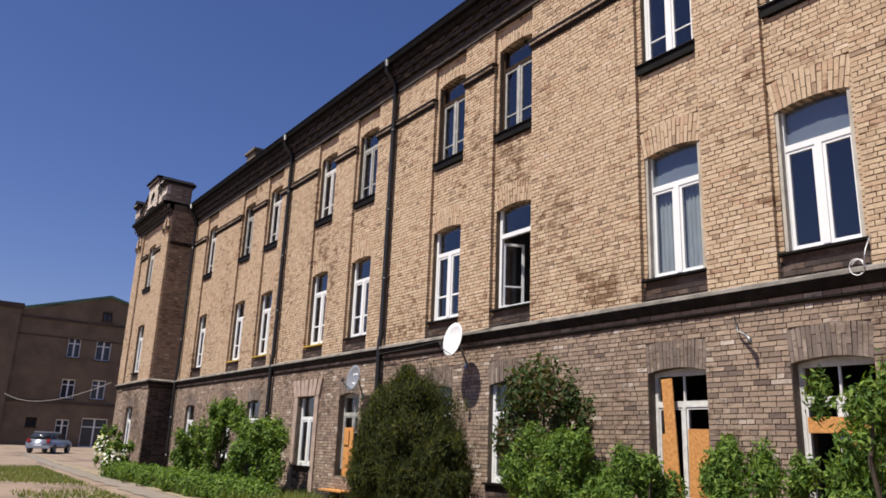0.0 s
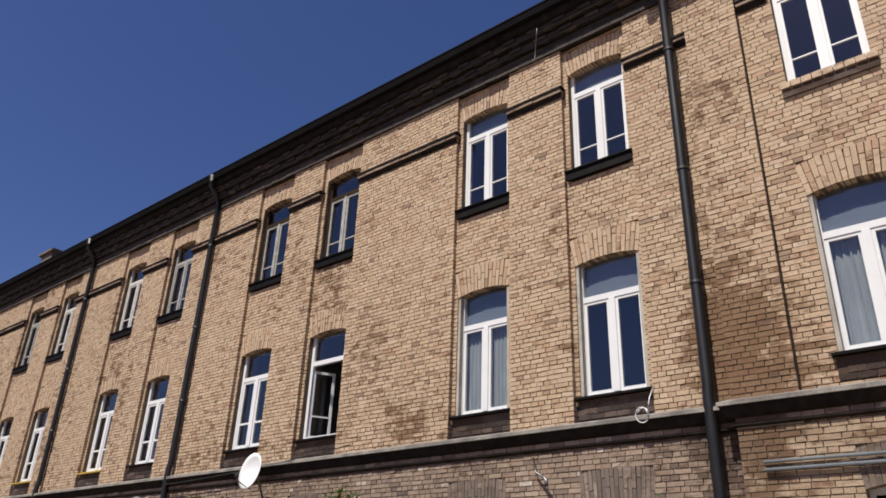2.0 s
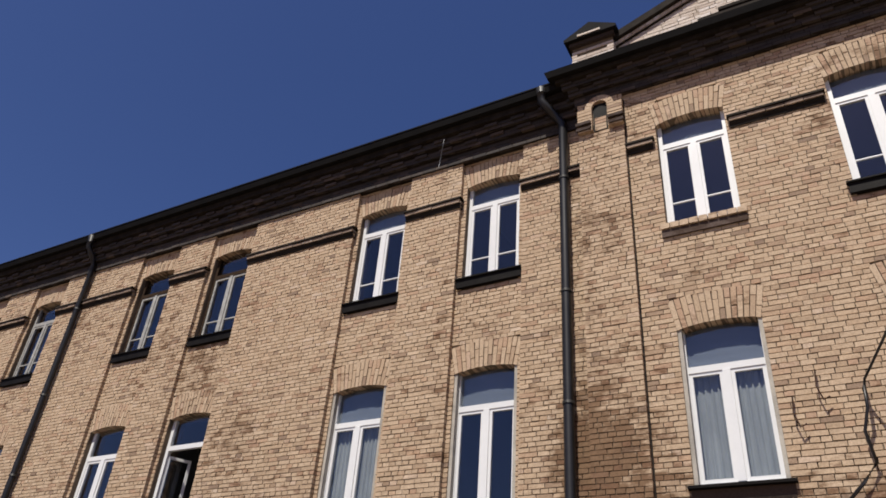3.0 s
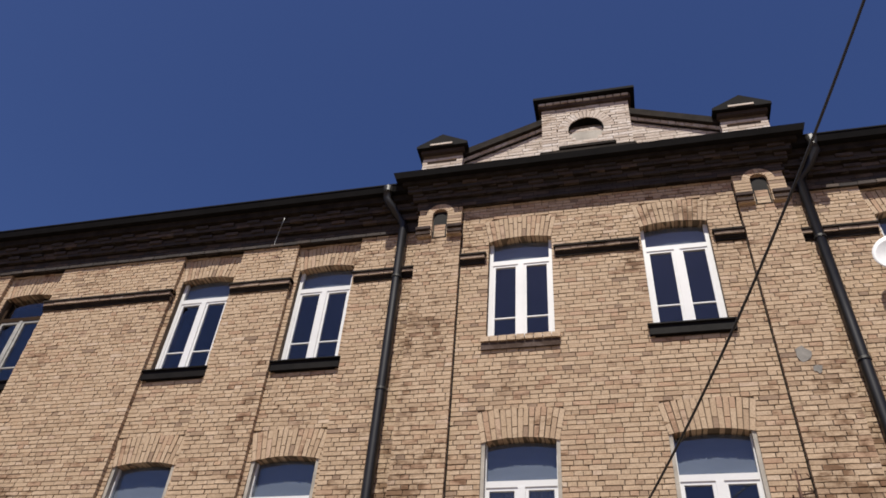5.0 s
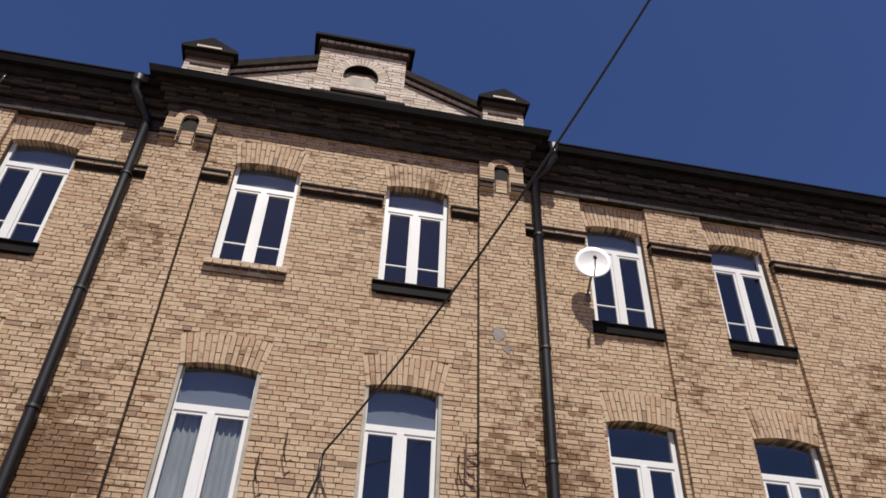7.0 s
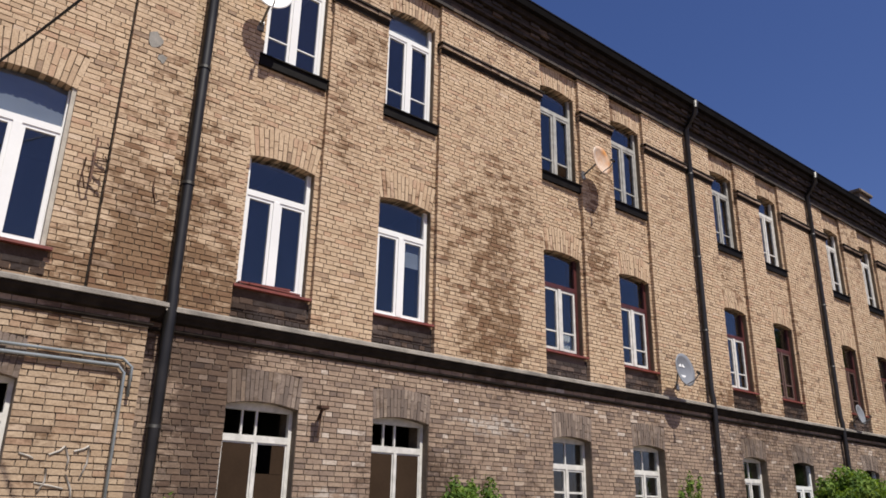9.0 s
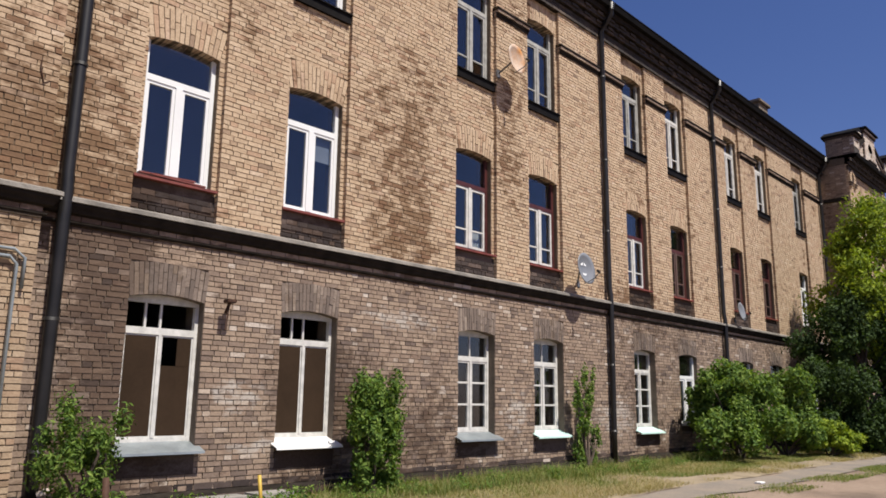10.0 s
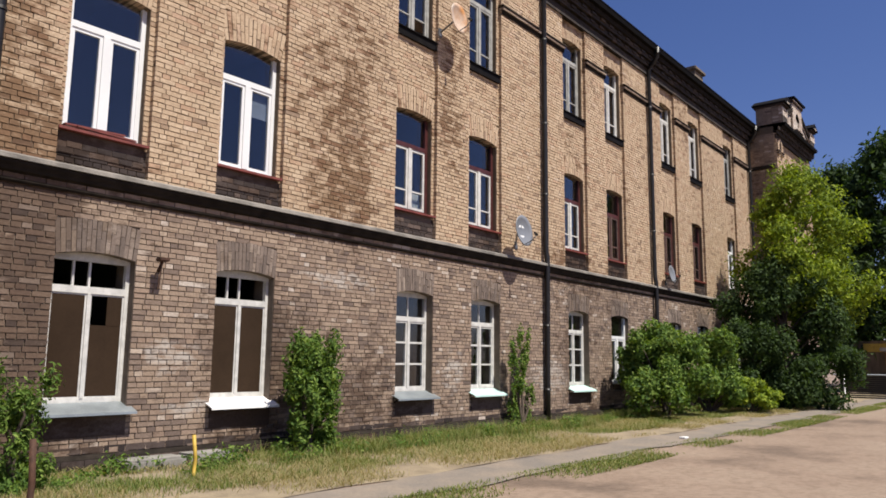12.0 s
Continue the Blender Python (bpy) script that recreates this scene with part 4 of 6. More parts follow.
def window(cx, storey, wall_y, style, seed=0):
    """A two-sash window under a transom light. Its origin lies in the middle of the opening's foot, on the wall face."""
    foot = sill_z(cx, storey)
    w, h, top = WIDTH[storey] / 2, SPRING[storey] - foot, SPRING[storey] - foot + RISE
    m = Matrix.Translation((cx, wall_y, foot))
    frame_m = style.get("frame", M_UPVC)
    sash_m = style.get("sash", frame_m)
    f, y0, y1 = style.get("thick", 0.075), style.get("set", 0.10), style.get("set", 0.10) + 0.07
    tz = h * style.get("transom", 0.70)
    lights = [(-w + f, w - f, f, tz - 0.045), (-w + f, w - f, tz + 0.045, top - 0.11 if style.get("head", False) else top + 1)]
    win = part("window", body_mesh("window", -w, w, 0, top, y0, y1, lights, frame_m), building, style["label"], m)
    s, mid = style.get("sash_w", 0.05), style.get("mullion", 0.085)
    lo, hi = f, tz - 0.045
    gone = style.get("inside", "") == "open"
    if not gone:
        for a, b in ((-w + f, -mid / 2), (mid / 2, w - f)):
            part("sash", body_mesh("sash", a, b, lo, hi, y0 + 0.012, y1 - 0.008, [(a + s, b - s, lo + s, hi - s)], sash_m), win)
        part("mullion", bars("mullion", [(-mid / 2, mid / 2, lo, hi)], y0 - 0.008, y1, sash_m), win)
    thin = []
    for k in () if gone else style.get("bars", ()):
        z = lo + (hi - lo) * k
        for a, b in ((-w + f + s, -mid / 2 - s), (mid / 2 + s, w - f - s)):
            thin.append((a, b, z - style.get("bar", 0.010), z + style.get("bar", 0.010)))
    for x in style.get("lights", ()):
        thin.append((x * w - 0.014, x * w + 0.014, tz + 0.045, top))
    for t in thin:
        part("glazing_bar", bars("glazing_bar", [t], y0 + 0.02, y1 - 0.015, sash_m), win)
    gy = (y0 + y1) / 2
    for a, b, c, d in ((-w + f, -mid / 2, lo, hi), (mid / 2, w - f, lo, hi), (-w + f, w - f, tz + 0.045, top)):
        if gone and c == lo or style.get("unglazed", False):
            continue
        p = part("pane", bars("pane", [(a, b, c, d)], gy, gy + 0.006, M_GLASS), win)
        p.visible_shadow = False
    if style.get("plaster", False):
        for a, b in ((-w - 0.002, -w + 0.05), (w - 0.05, w + 0.002)):
            part("reveal", bars("reveal", [(a, b, 0, h + 0.02)], 0.012, y0, M_PLASTER), win, "pale plaster reveal")
    kind = style.get("inside", "")
    if kind == "curtain":
        part("curtain", folds("curtain", -w + f, -0.02, 0.02, tz, gy + 0.08, M_CURTAIN, seed), win, "white net curtain")
        part("curtain", folds("curtain", 0.05, w - f, 0.02, tz, gy + 0.08, M_CURTAIN, seed + 1), win, "white net curtain")
    if kind == "half":
        part("curtain", folds("curtain", 0.02, w - f, 0.02, 0.45, gy + 0.1, M_CURTAIN, seed), win, "short white curtain")
    if kind == "blind":
        part("blind", bars("blind", [(mid / 2 + s, w - f, hi - 0.45, hi)], gy + 0.05, gy + 0.06, M_BLIND), win, "half-lowered pale blind")
    if style.get("top_blind", False):
        part("blind", bars("blind", [(-w + f, w - f, tz, top)], gy + 0.04, gy + 0.05, M_BLIND), win, "grey blind behind the transom light")
    if kind == "brown":
        part("board", bars("board", [(-w + f + s, -mid / 2 - s, lo + s, hi - s)], gy - 0.02, gy + 0.0, M_BROWN), win, "brown board behind the frame")
        if style.get("broken", False):
            part("board", bars("board", [(mid / 2 + s, w - f - s, lo + s, hi - 0.40), (w - f - s - 0.20, w - f - s, hi - 0.405, hi - s)], gy - 0.02, gy, M_BROWN), win, "brown board with a broken corner")
        else:
            part("board", bars("board", [(mid / 2 + s, w - f - s, lo + s, hi - s)], gy - 0.02, gy, M_BROWN), win, "brown board behind the frame")
    # sill
    kind = style.get("sill", "tar")
    sw = w + 0.07
    if kind == "tar":
        part("sill", bars("sill", [(-sw, sw, -0.18, -0.02)], -0.07, 0.16, M_TAR_AND_SHADE), win, "black tarred sill")
        part("sill_sheet", bars("sill_sheet", [(-sw - 0.02, sw + 0.02, -0.022, 0.0)], -0.10, 0.16, M_TAR_AND_SHADE), win)
    elif kind == "brick":
        sill = part("sill", bars("sill", [(-sw, sw, -0.22, -0.095)], -0.045, 0.15, M_BRICK_DARK), win, "brick-on-edge sill")
        for k in range(int(2 * sw / 0.135) + 1):
            part("brick", boxes_mesh("brick", [(-sw + k * 0.135, -sw + k * 0.135 + 0.125, -0.075, 0.15, -0.09, 0.0)], M_BRICK, 0.003), sill)
    elif kind in ("red", "dark", "ochre"):
        part("sill", bars("sill", [(-sw, sw, -0.035, 0.0)], -0.09, 0.16, {"red": M_RED_SILL, "dark": M_TAR_AND_SHADE, "ochre": M_YELLOW}[kind]), win, {"red": "dull red sheet sill", "dark": "black sheet sill", "ochre": "ochre painted sheet sill"}[kind])
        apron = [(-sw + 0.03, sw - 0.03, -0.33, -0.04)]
        part("apron", bars("apron", apron, -0.012, 0.1, M_BRICK_DARK), win, "near-black brick apron")
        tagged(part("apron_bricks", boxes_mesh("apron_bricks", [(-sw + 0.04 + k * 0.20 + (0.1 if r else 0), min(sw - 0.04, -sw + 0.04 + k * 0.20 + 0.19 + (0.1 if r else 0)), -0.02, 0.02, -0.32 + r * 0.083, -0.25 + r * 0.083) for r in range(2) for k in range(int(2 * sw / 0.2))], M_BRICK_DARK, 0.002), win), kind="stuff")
    elif kind != "none":
        col = {"white": M_WHITE_SHEET, "mint": M_MINT, "zinc": M_ZINC}[kind]
        bm = bmesh.new()
        pr = [(0.14, 0.0), (-0.17, -0.12), (-0.175, -0.15), (-0.16, -0.15), (-0.155, -0.13), (0.14, -0.02)]
        ends = [[bm.verts.new((x, y, z)) for y, z in pr] for x in (-sw, sw)]
        for i in range(6):
            bm.faces.new((ends[0][i], ends[1][i], ends[1][(i + 1) % 6], ends[0][(i + 1) % 6]))
        for e in ends:
            bm.faces.new(e)
        part("sill", bm_data("sill", bm, col), win, {"white": "white sloping sheet sill", "mint": "pale mint sloping sill", "zinc": "grey zinc sloping sill"}[kind])
        part("apron", bars("apron", [(-w, w, -0.42, -0.17)], -0.020, 0.14, M_BRICK_DARK), win, "near-black brick apron")
    return win


UPVC3 = dict(label="white plastic two-sash window", top_blind=True, bars=(0.27,), mullion=0.095, thick=0.06, sash_w=0.042, sill="tar", transom=0.795)
UPVC2 = dict(label="white plastic window with a transom light", mullion=0.10, sash_w=0.045, thick=0.065, sill="dark", transom=0.735, top_blind=True)
UPVC2R = dict(UPVC2, sill="red", top_blind=False)
OLD3 = dict(label="old grey-white wooden window with thin bars", frame=M_OLD_WOOD, bars=(0.25,), bar=0.014, mullion=0.07, sill="tar", thick=0.06, transom=0.77)
OLD3W = dict(OLD3, label="white wooden window with thin bars", frame=M_WHITE_WOOD)
OLD3D = dict(OLD3, label="old window with dark frame and white sashes", frame=M_BROWN, sash=M_OLD_WOOD)
OLD2 = dict(label="white window with a low glazing bar", bars=(0.35,), bar=0.02, mullion=0.11, sill="dark", transom=0.74)
RED2 = dict(label="dark red wooden window with white sashes", frame=M_RED_WOOD, sash=M_WHITE_WOOD, bars=(0.3,), bar=0.014, mullion=0.08, sill="red", transom=0.68)
GROUND6 = dict(label="white wooden window with six small panes", frame=M_WHITE_WOOD, bars=(0.36, 0.68), bar=0.018, mullion=0.06, thick=0.055, sash_w=0.035, sill="mint", transom=0.745, head=True, lights=(0.0,), set=0.16)
BOARDED = dict(label="white wooden window boarded with brown panels", frame=M_WHITE_WOOD, mullion=0.045, thick=0.05, sash_w=0.022, sill="white", transom=0.775, head=True, lights=(0.0, -0.4), inside="brown", set=0.14, unglazed=True)
GROUNDW = dict(label="white plastic ground-floor window", mullion=0.11, sill="dark", transom=0.70)

third_l = [OLD3W, OLD3, OLD3W, OLD3W, OLD3, OLD3D, OLD3D, dict(UPVC3, top_blind=True), dict(UPVC3, top_blind=True)]
OCHRE2 = dict(OLD2, sill="ochre")
DULL2 = dict(RED2, label="dull brown-red wooden window", sash=M_RED_DULL)
second_l = [OLD2, OCHRE2, OCHRE2, OCHRE2, OLD2, OLD2, dict(OLD2, inside="open", label="white window with its sash standing open"), dict(UPVC2, inside="curtain", plaster=True, top_blind=True), dict(UPVC2, plaster=True, top_blind=True)]
third_r = [UPVC3, UPVC3, OLD3, OLD3, OLD3, OLD3W, OLD3W, OLD3W, OLD3]
second_r = [UPVC2R, dict(UPVC2R, inside="blind"), dict(RED2, inside="half"), RED2, RED2, DULL2, DULL2, DULL2, OLD2]
ground_l = [GROUNDW, GROUNDW, GROUNDW, dict(GROUNDW, sill="dark"), dict(GROUND6, sill="none", frame=M_OLD_WOOD, label="old doorway closed with orange boards"), GROUNDW, dict(GROUNDW, label="white window behind a shrub"),
            dict(GROUND6, sill="dark", unglazed=True, bars=(), label="white window closed with orange boards"), dict(GROUND6, sill="dark", unglazed=True, bars=(), label="white window partly boarded")]
ground_r = [dict(BOARDED, sill="zinc", broken=True), BOARDED, dict(GROUND6, sill="zinc"), GROUND6, GROUND6, dict(GROUNDW, sill="none"), GROUNDW, GROUNDW, GROUNDW]
for side, bays, rows in (("l", LEFT_BAYS, (ground_l, second_l, third_l)), ("r", RIGHT_BAYS, (ground_r, second_r, third_r))):
    for st, styles in enumerate(rows):
        for i, c in enumerate(bays):
            window(c, st, GROUND_Y if st == 0 else BAY_Y, styles[i], i * 7 + st)
window(MID_BAYS[0], 1, MID_Y, dict(UPVC2, inside="curtain", plaster=True), 5)
window(MID_BAYS[1], 1, MID_Y, dict(UPVC2R, top_blind=True, plaster=True), 6)
window(MID_BAYS[0], 2, MID_Y, dict(UPVC3, sill="brick", top_blind=True), 7)
window(MID_BAYS[1], 2, MID_Y, UPVC3, 8)
for c in MID_BAYS:
    window(c, 0, MID_Y - 0.03, BOARDED, 9)
for bays in (LEFT_END_BAYS, RIGHT_END_BAYS):
    for c in bays:
        for st in (0, 1, 2):
            window(c, st, END_Y - 0.02 if st == 0 else END_Y, (GROUNDW, OLD2, OLD3W)[st], 3)

# ---- downpipes ----
def downpipe(x, knee=0.0, wall=PIER_Y, top=11.28):
    """A black rain pipe from the gutter's swan neck over the band to the ground."""
    y, yl = wall - 0.11, GROUND_Y - 0.10
    g = slope(x)
    pts = [(x + knee, wall - 0.42, top + 0.14), (x + knee, wall - 0.42, top - 0.05), (x + knee * 0.5, wall - 0.25, top - 0.25), (x, y, top - 0.45), (x, y, 8.0), (x, y, 4.2), (x, y - 0.03, 4.0), (x, yl - 0.02, 3.5), (x, yl, 0.9), (x, yl, g + 0.05)]
    p = part("downpipe", tube("downpipe", pts, 0.078 if abs(x) < 5 else 0.066, M_PIPE, 10), building, "black rain downpipe")
    for z in (9.6, 7.4, 5.6, 2.4, 0.9):
        part("bracket", tube("bracket", [(x, (y if z > 4 else yl) , z - 0.02), (x, (y if z > 4 else yl), z + 0.02)], 0.090 if abs(x) < 5 else 0.077, M_PIPE, 10), p)
    part("hopper", tube("hopper", [(x + knee, wall - 0.42, top + 0.05), (x + knee, wall - 0.42, top + 0.24)], [0.06, 0.10], M_PIPE, 10), p)


for x, k in ((-3.50, -0.28), (3.22, 0.28), (15.62, 0), (22.05, 0), (-15.87, 0), (-22.40, 0), (32.2, 0), (-32.3, 0)):
    downpipe(x, k)

# ---- ground ----
def ground_mesh():
    xs = np.concatenate([np.linspace(-2500, -120, 12), np.linspace(-110, 70, 181), np.linspace(80, 2500, 12)])
    ys = np.concatenate([np.linspace(-2500, -30, 10), np.linspace(-28, 30, 117), np.linspace(32, 2500, 10)])
    v = np.array([(x, y, slope(x) + (0.035 * noise.noise((x * 0.35, y * 0.35, 0.0)) if abs(x) < 100 and -28 < y < 28 else 0.0)) for y in ys for x in xs])
    n = len(xs)
    q = [(j * n + i, j * n + i + 1, (j + 1) * n + i + 1, (j + 1) * n + i) for j in range(len(ys) - 1) for i in range(n - 1)]
    return quad_mesh("ground", v, q, M_SAND, True)


tagged(new("ground", ground_mesh()), "dry sandy yard with worn patches", "ground", kind="structure")


def strip(name, x0, x1, near, far, lift, material, wob=0.12, step=0.5):
    """A flat strip along the building with uneven edges."""
    n = int((x1 - x0) / step)
    rows = []
    for i in range(n + 1):
        x = x0 + (x1 - x0) * i / n
        a = near(x) + wob * noise.noise((x * 0.9, 3.0, 1.0))
        b = far(x) + wob * noise.noise((x * 0.9, 9.0, 2.0))
        rows.append([(x, a + (b - a) * k / 6, slope(x) + lift + 0.035 * noise.noise((x * 0.35, (a + (b - a) * k / 6) * 0.35, 0.0))) for k in range(7)])
    v = np.array(rows).reshape(-1, 3)
    q = [(i * 7 + k, (i + 1) * 7 + k, (i + 1) * 7 + k + 1, i * 7 + k + 1) for i in range(n) for k in range(6)]
    return quad_mesh(name, v, q, material, True)


def path_near(x):
    return 5.2 + max(0.0, -x - 6) * 0.045


def path_far(x):
    return 6.1 + max(0.0, -x - 6) * 0.04


tagged(new("path", strip("path", -60, 60, path_near, path_far, 0.018, M_ASPHALT, 0.3)), "worn grey asphalt footpath beside the building", "path", kind="structure")
M_SOIL = plain("dry_soil", (0.20, 0.155, 0.10), 0.95, scale=3.0, amount=0.4, col2=(0.30, 0.24, 0.155), bump=0.5)
tagged(new("verge", strip("verge", -60, 60, lambda x: path_far(x) + 0.05, lambda x: 9.5 if -32 < x < 32 else 8.3, 0.012, M_SOIL)), "strip of dry soil under the wall", "verge", kind="structure")


def blades(name, spots, height, width, material, lean=0.5):
    """Grass blades as narrow bent leaves, each of two quads."""
    n = len(spots)
    s = np.asarray(spots)
    a = rng.uniform(0, 2 * math.pi, n)
    h = height * rng.uniform(0.4, 1.25, n)
    d = np.stack([np.cos(a), np.sin(a), np.zeros(n)], 1)
    t = np.stack([-np.sin(a), np.cos(a), np.zeros(n)], 1) * width
    k = rng.uniform(0.1, lean, n)[:, None]
    up = np.array([0, 0, 1.0])
    m1, m2 = s + d * h[:, None] * k * 0.35 + up * h[:, None] * 0.55, s + d * h[:, None] * k + up * h[:, None]
    v = np.stack([s - t, s + t, m1 + t * 0.8, m1 - t * 0.8, m2 + t * 0.15, m2 - t * 0.15], 1).reshape(-1, 3)
    b = np.arange(n)[:, None] * 6
    q = np.concatenate([b + np.array([[0, 1, 2, 3]]), b + np.array([[3, 2, 4, 5]])])
    return quad_mesh(name, v, q, material)


def scatter(x0, x1, lo, hi, count, clump=1.0, seed=1):
    out = []
    rr = random.Random(seed)
    while len(out) < count:
        x = rr.uniform(x0, x1)
        y = rr.uniform(lo(x), hi(x))
        if noise.noise((x * clump, y * clump, seed * 3.1)) + rr.uniform(-0.35, 0.45) > 0.05:
            out.append((x, y, slope(x)))
    return out


tagged(new("grass", blades("grass", scatter(2.6, 32, lambda x: 6.9, lambda x: 9.4, 90000, 1.1, 2), 0.078, 0.004, M_GRASS, 1.2)), "tufts of half-dry green grass at the wall", "grass", kind="stuff")
tagged(new("dry_grass", blades("dry_grass", scatter(2.6, 32, lambda x: 6.2, lambda x: 9.3, 80000, 0.8, 3), 0.08, 0.004, M_STRAW, 2.2)), "flattened straw-coloured dry grass", "grass", kind="stuff")
tagged(new("yard_grass", blades("yard_grass", scatter(5.0, 36, lambda x: 4.6, lambda x: 5.35, 26000, 0.5, 4), 0.04, 0.005, M_GRASS, 1.4)), "low grass along the path edge", "grass", kind="stuff")
tagged(new("far_grass", blades("far_grass", scatter(-42, -20, lambda x: 2.2 - 0.03 * x, lambda x: 4.2 - 0.05 * x, 8000, 0.22, 5), 0.10, 0.012, M_GRASS)), "grass patch in the sandy yard", "grass", kind="stuff")
tagged(new("bed_grass", blades("bed_grass", scatter(-32, -2, lambda x: path_far(x) + 0.3, lambda x: 9.3, 15000, 0.5, 6), 0.35, 0.010, M_GRASS)), "tall grass in the planted bed", "grass", kind="stuff")


# ---- plants ----
def leaf_cloud(name, blobs, count, size, material, shell=0.55, droop=0.0, slim=0.5, seed=1):
    """Leaves spread through uneven clumps: each leaf is a folded pair of quads."""
    r = np.random.default_rng(seed)
    b = np.asarray(blobs, dtype=float)
    vol = (b[:, 3] * b[:, 4] * b[:, 5]) ** 0.67
    pick = r.choice(len(b), count, p=vol / vol.sum())
    d = r.normal(size=(count, 3))
    d /= np.linalg.norm(d, axis=1)[:, None]
    rad = (shell + (1 - shell) * r.random(count)) ** 0.8
    # ragged outline
    rag = np.array([1 + 0.45 * noise.noise((x * 2.3 + p * 1.7, y * 2.3, z * 2.3)) for (x, y, z), p in zip(d, pick)])
    c = b[pick, :3] + d * b[pick, 3:6] * (rad * rag)[:, None]
    nrm = d + r.normal(scale=0.7, size=(count, 3)) + np.array([0, -0.15, 0.35])
    nrm /= np.linalg.norm(nrm, axis=1)[:, None]
    u = np.cross(nrm, r.normal(size=(count, 3)))
    u[:, 2] -= droop
    u /= np.linalg.norm(u, axis=1)[:, None]
    w = np.cross(nrm, u)
    s = (size * r.uniform(0.55, 1.3, count))[:, None]
    mid = c + nrm * s * 0.10
    v = np.stack([c - u * s, mid - u * s * 0.1 + w * s * slim, c + u * s, mid - u * s * 0.1 - w * s * slim], 1).reshape(-1, 3)
    q = np.arange(count * 4).reshape(-1, 4)
    return quad_mesh(name, v, q, material)


def branches(base, blobs, radius, material, seed):
    """Stems that fork from the foot into every clump."""
    rr = random.Random(seed)
    out = []
    for x, y, z, *_ in blobs:
        a, b = Vector(base), Vector((x, y, z))
        a = a + Vector((rr.uniform(-1, 1), rr.uniform(-1, 1), 0)) * radius * 2
        m1 = a.lerp(b, 0.4) + Vector((rr.uniform(-.1, .1), rr.uniform(-.1, .1), 0.12))
        m2 = a.lerp(b, 0.75) + Vector((rr.uniform(-.1, .1), rr.uniform(-.1, .1), 0.06))
        out.append(tube("stem", [a, m1, m2, b], [radius, radius * 0.75, radius * 0.5, radius * 0.2], material, 6))
    return out


def clumps(cx, cy, z0, w, d, h, n, seed, low=0.35, size=0.42):
    rr = random.Random(seed)
    out = []
    for i in range(n):
        a, t = rr.uniform(0, 2 * math.pi), rr.random() ** 0.5
        k = rr.uniform(low, 1.0)
        s = size * rr.uniform(0.7, 1.25)
        e = math.sqrt(max(0.05, 1 - ((k - 0.5) * 1.3) ** 2))
        out.append((cx + math.cos(a) * t * w * 0.5 * e, cy + math.sin(a) * t * d * 0.5 * e, z0 + h * k - s * 0.5 * h * 0.4, w * 0.5 * s, d * 0.5 * s, h * 0.5 * s))
    return out


def shrub(name, label, cx, cy, w, h, leaves, size, material, n=14, seed=1, d=None, low=0.3, blob=0.45, group="", slim=0.5, droop=0.2, lean=0.0):
    z0 = slope(cx)
    ob = tagged(new(name), label, "shrub" if name != "tree" else "tree", group)
    ob.location = (cx, cy, z0)
    bl = clumps(0, 0, 0, w, d or w * 0.8, h, int(n * 2.2), seed, low, blob * 0.68)
    bl = [(x + lean * z / h, y, z, a, b, c) for x, y, z, a, b, c in bl]
    part("crown", leaf_cloud("crown", bl, leaves, size, material, 0.05, droop, slim, seed), ob)
    for me in branches((0, 0, -0.05), bl[:7], 0.02 + 0.008 * h, M_BARK, seed):
        part("stem", me, ob)
    return ob


# the clipped yew
yew = tagged(new("yew_bush"), "large dark green rounded yew bush", "shrub")
yew.location = (-11.85, 7.8, 0)
yb = [(0, 0, 0.95, 1.12, 1.05, 1.1), (0.05, 0, 1.75, 1.0, 0.95, 1.05), (-0.35, -0.1, 1.5, 0.85, 0.8, 1.2), (0.45, -0.15, 1.35, 0.85, 0.8, 1.15), (0.75, -0.2, 0.9, 0.8, 0.7, 0.8), (-0.6, -0.1, 0.8, 0.8, 0.7, 0.9), (0.1, 0, 2.25, 0.6, 0.6, 0.6), (1.15, -0.1, 1.35, 0.45, 0.45, 0.5), (1.25, -0.1, 0.7, 0.55, 0.5, 0.7)]
yr = random.Random(4)
for b in yb[:]:
    for k in range(7):
        a, e = yr.uniform(math.pi, 2 * math.pi), yr.uniform(-0.2, 1.2)
        yb.append((b[0] + b[3] * 0.85 * math.cos(a) * math.cos(e), b[1] + b[4] * 0.85 * math.sin(a) * math.cos(e), b[2] + b[5] * 0.85 * math.sin(e), 0.20, 0.20, 0.32))
part("crown", leaf_cloud("crown", yb, 150000, 0.046, M_NEEDLE, 0.62, -1.1, 0.17, 11), yew)
part("inner_crown", leaf_cloud("inner_crown", [(x, y, z, a * 0.66, b * 0.66, c * 0.66) for x, y, z, a, b, c in yb], 16000, 0.09, M_NEEDLE, 0.7, 0, 0.5, 12), yew)
part("trunk", tube("trunk", [(0, 0, -0.1), (0.05, 0, 0.8), (0, 0.05, 1.8)], [0.12, 0.09, 0.04], M_BARK), yew)

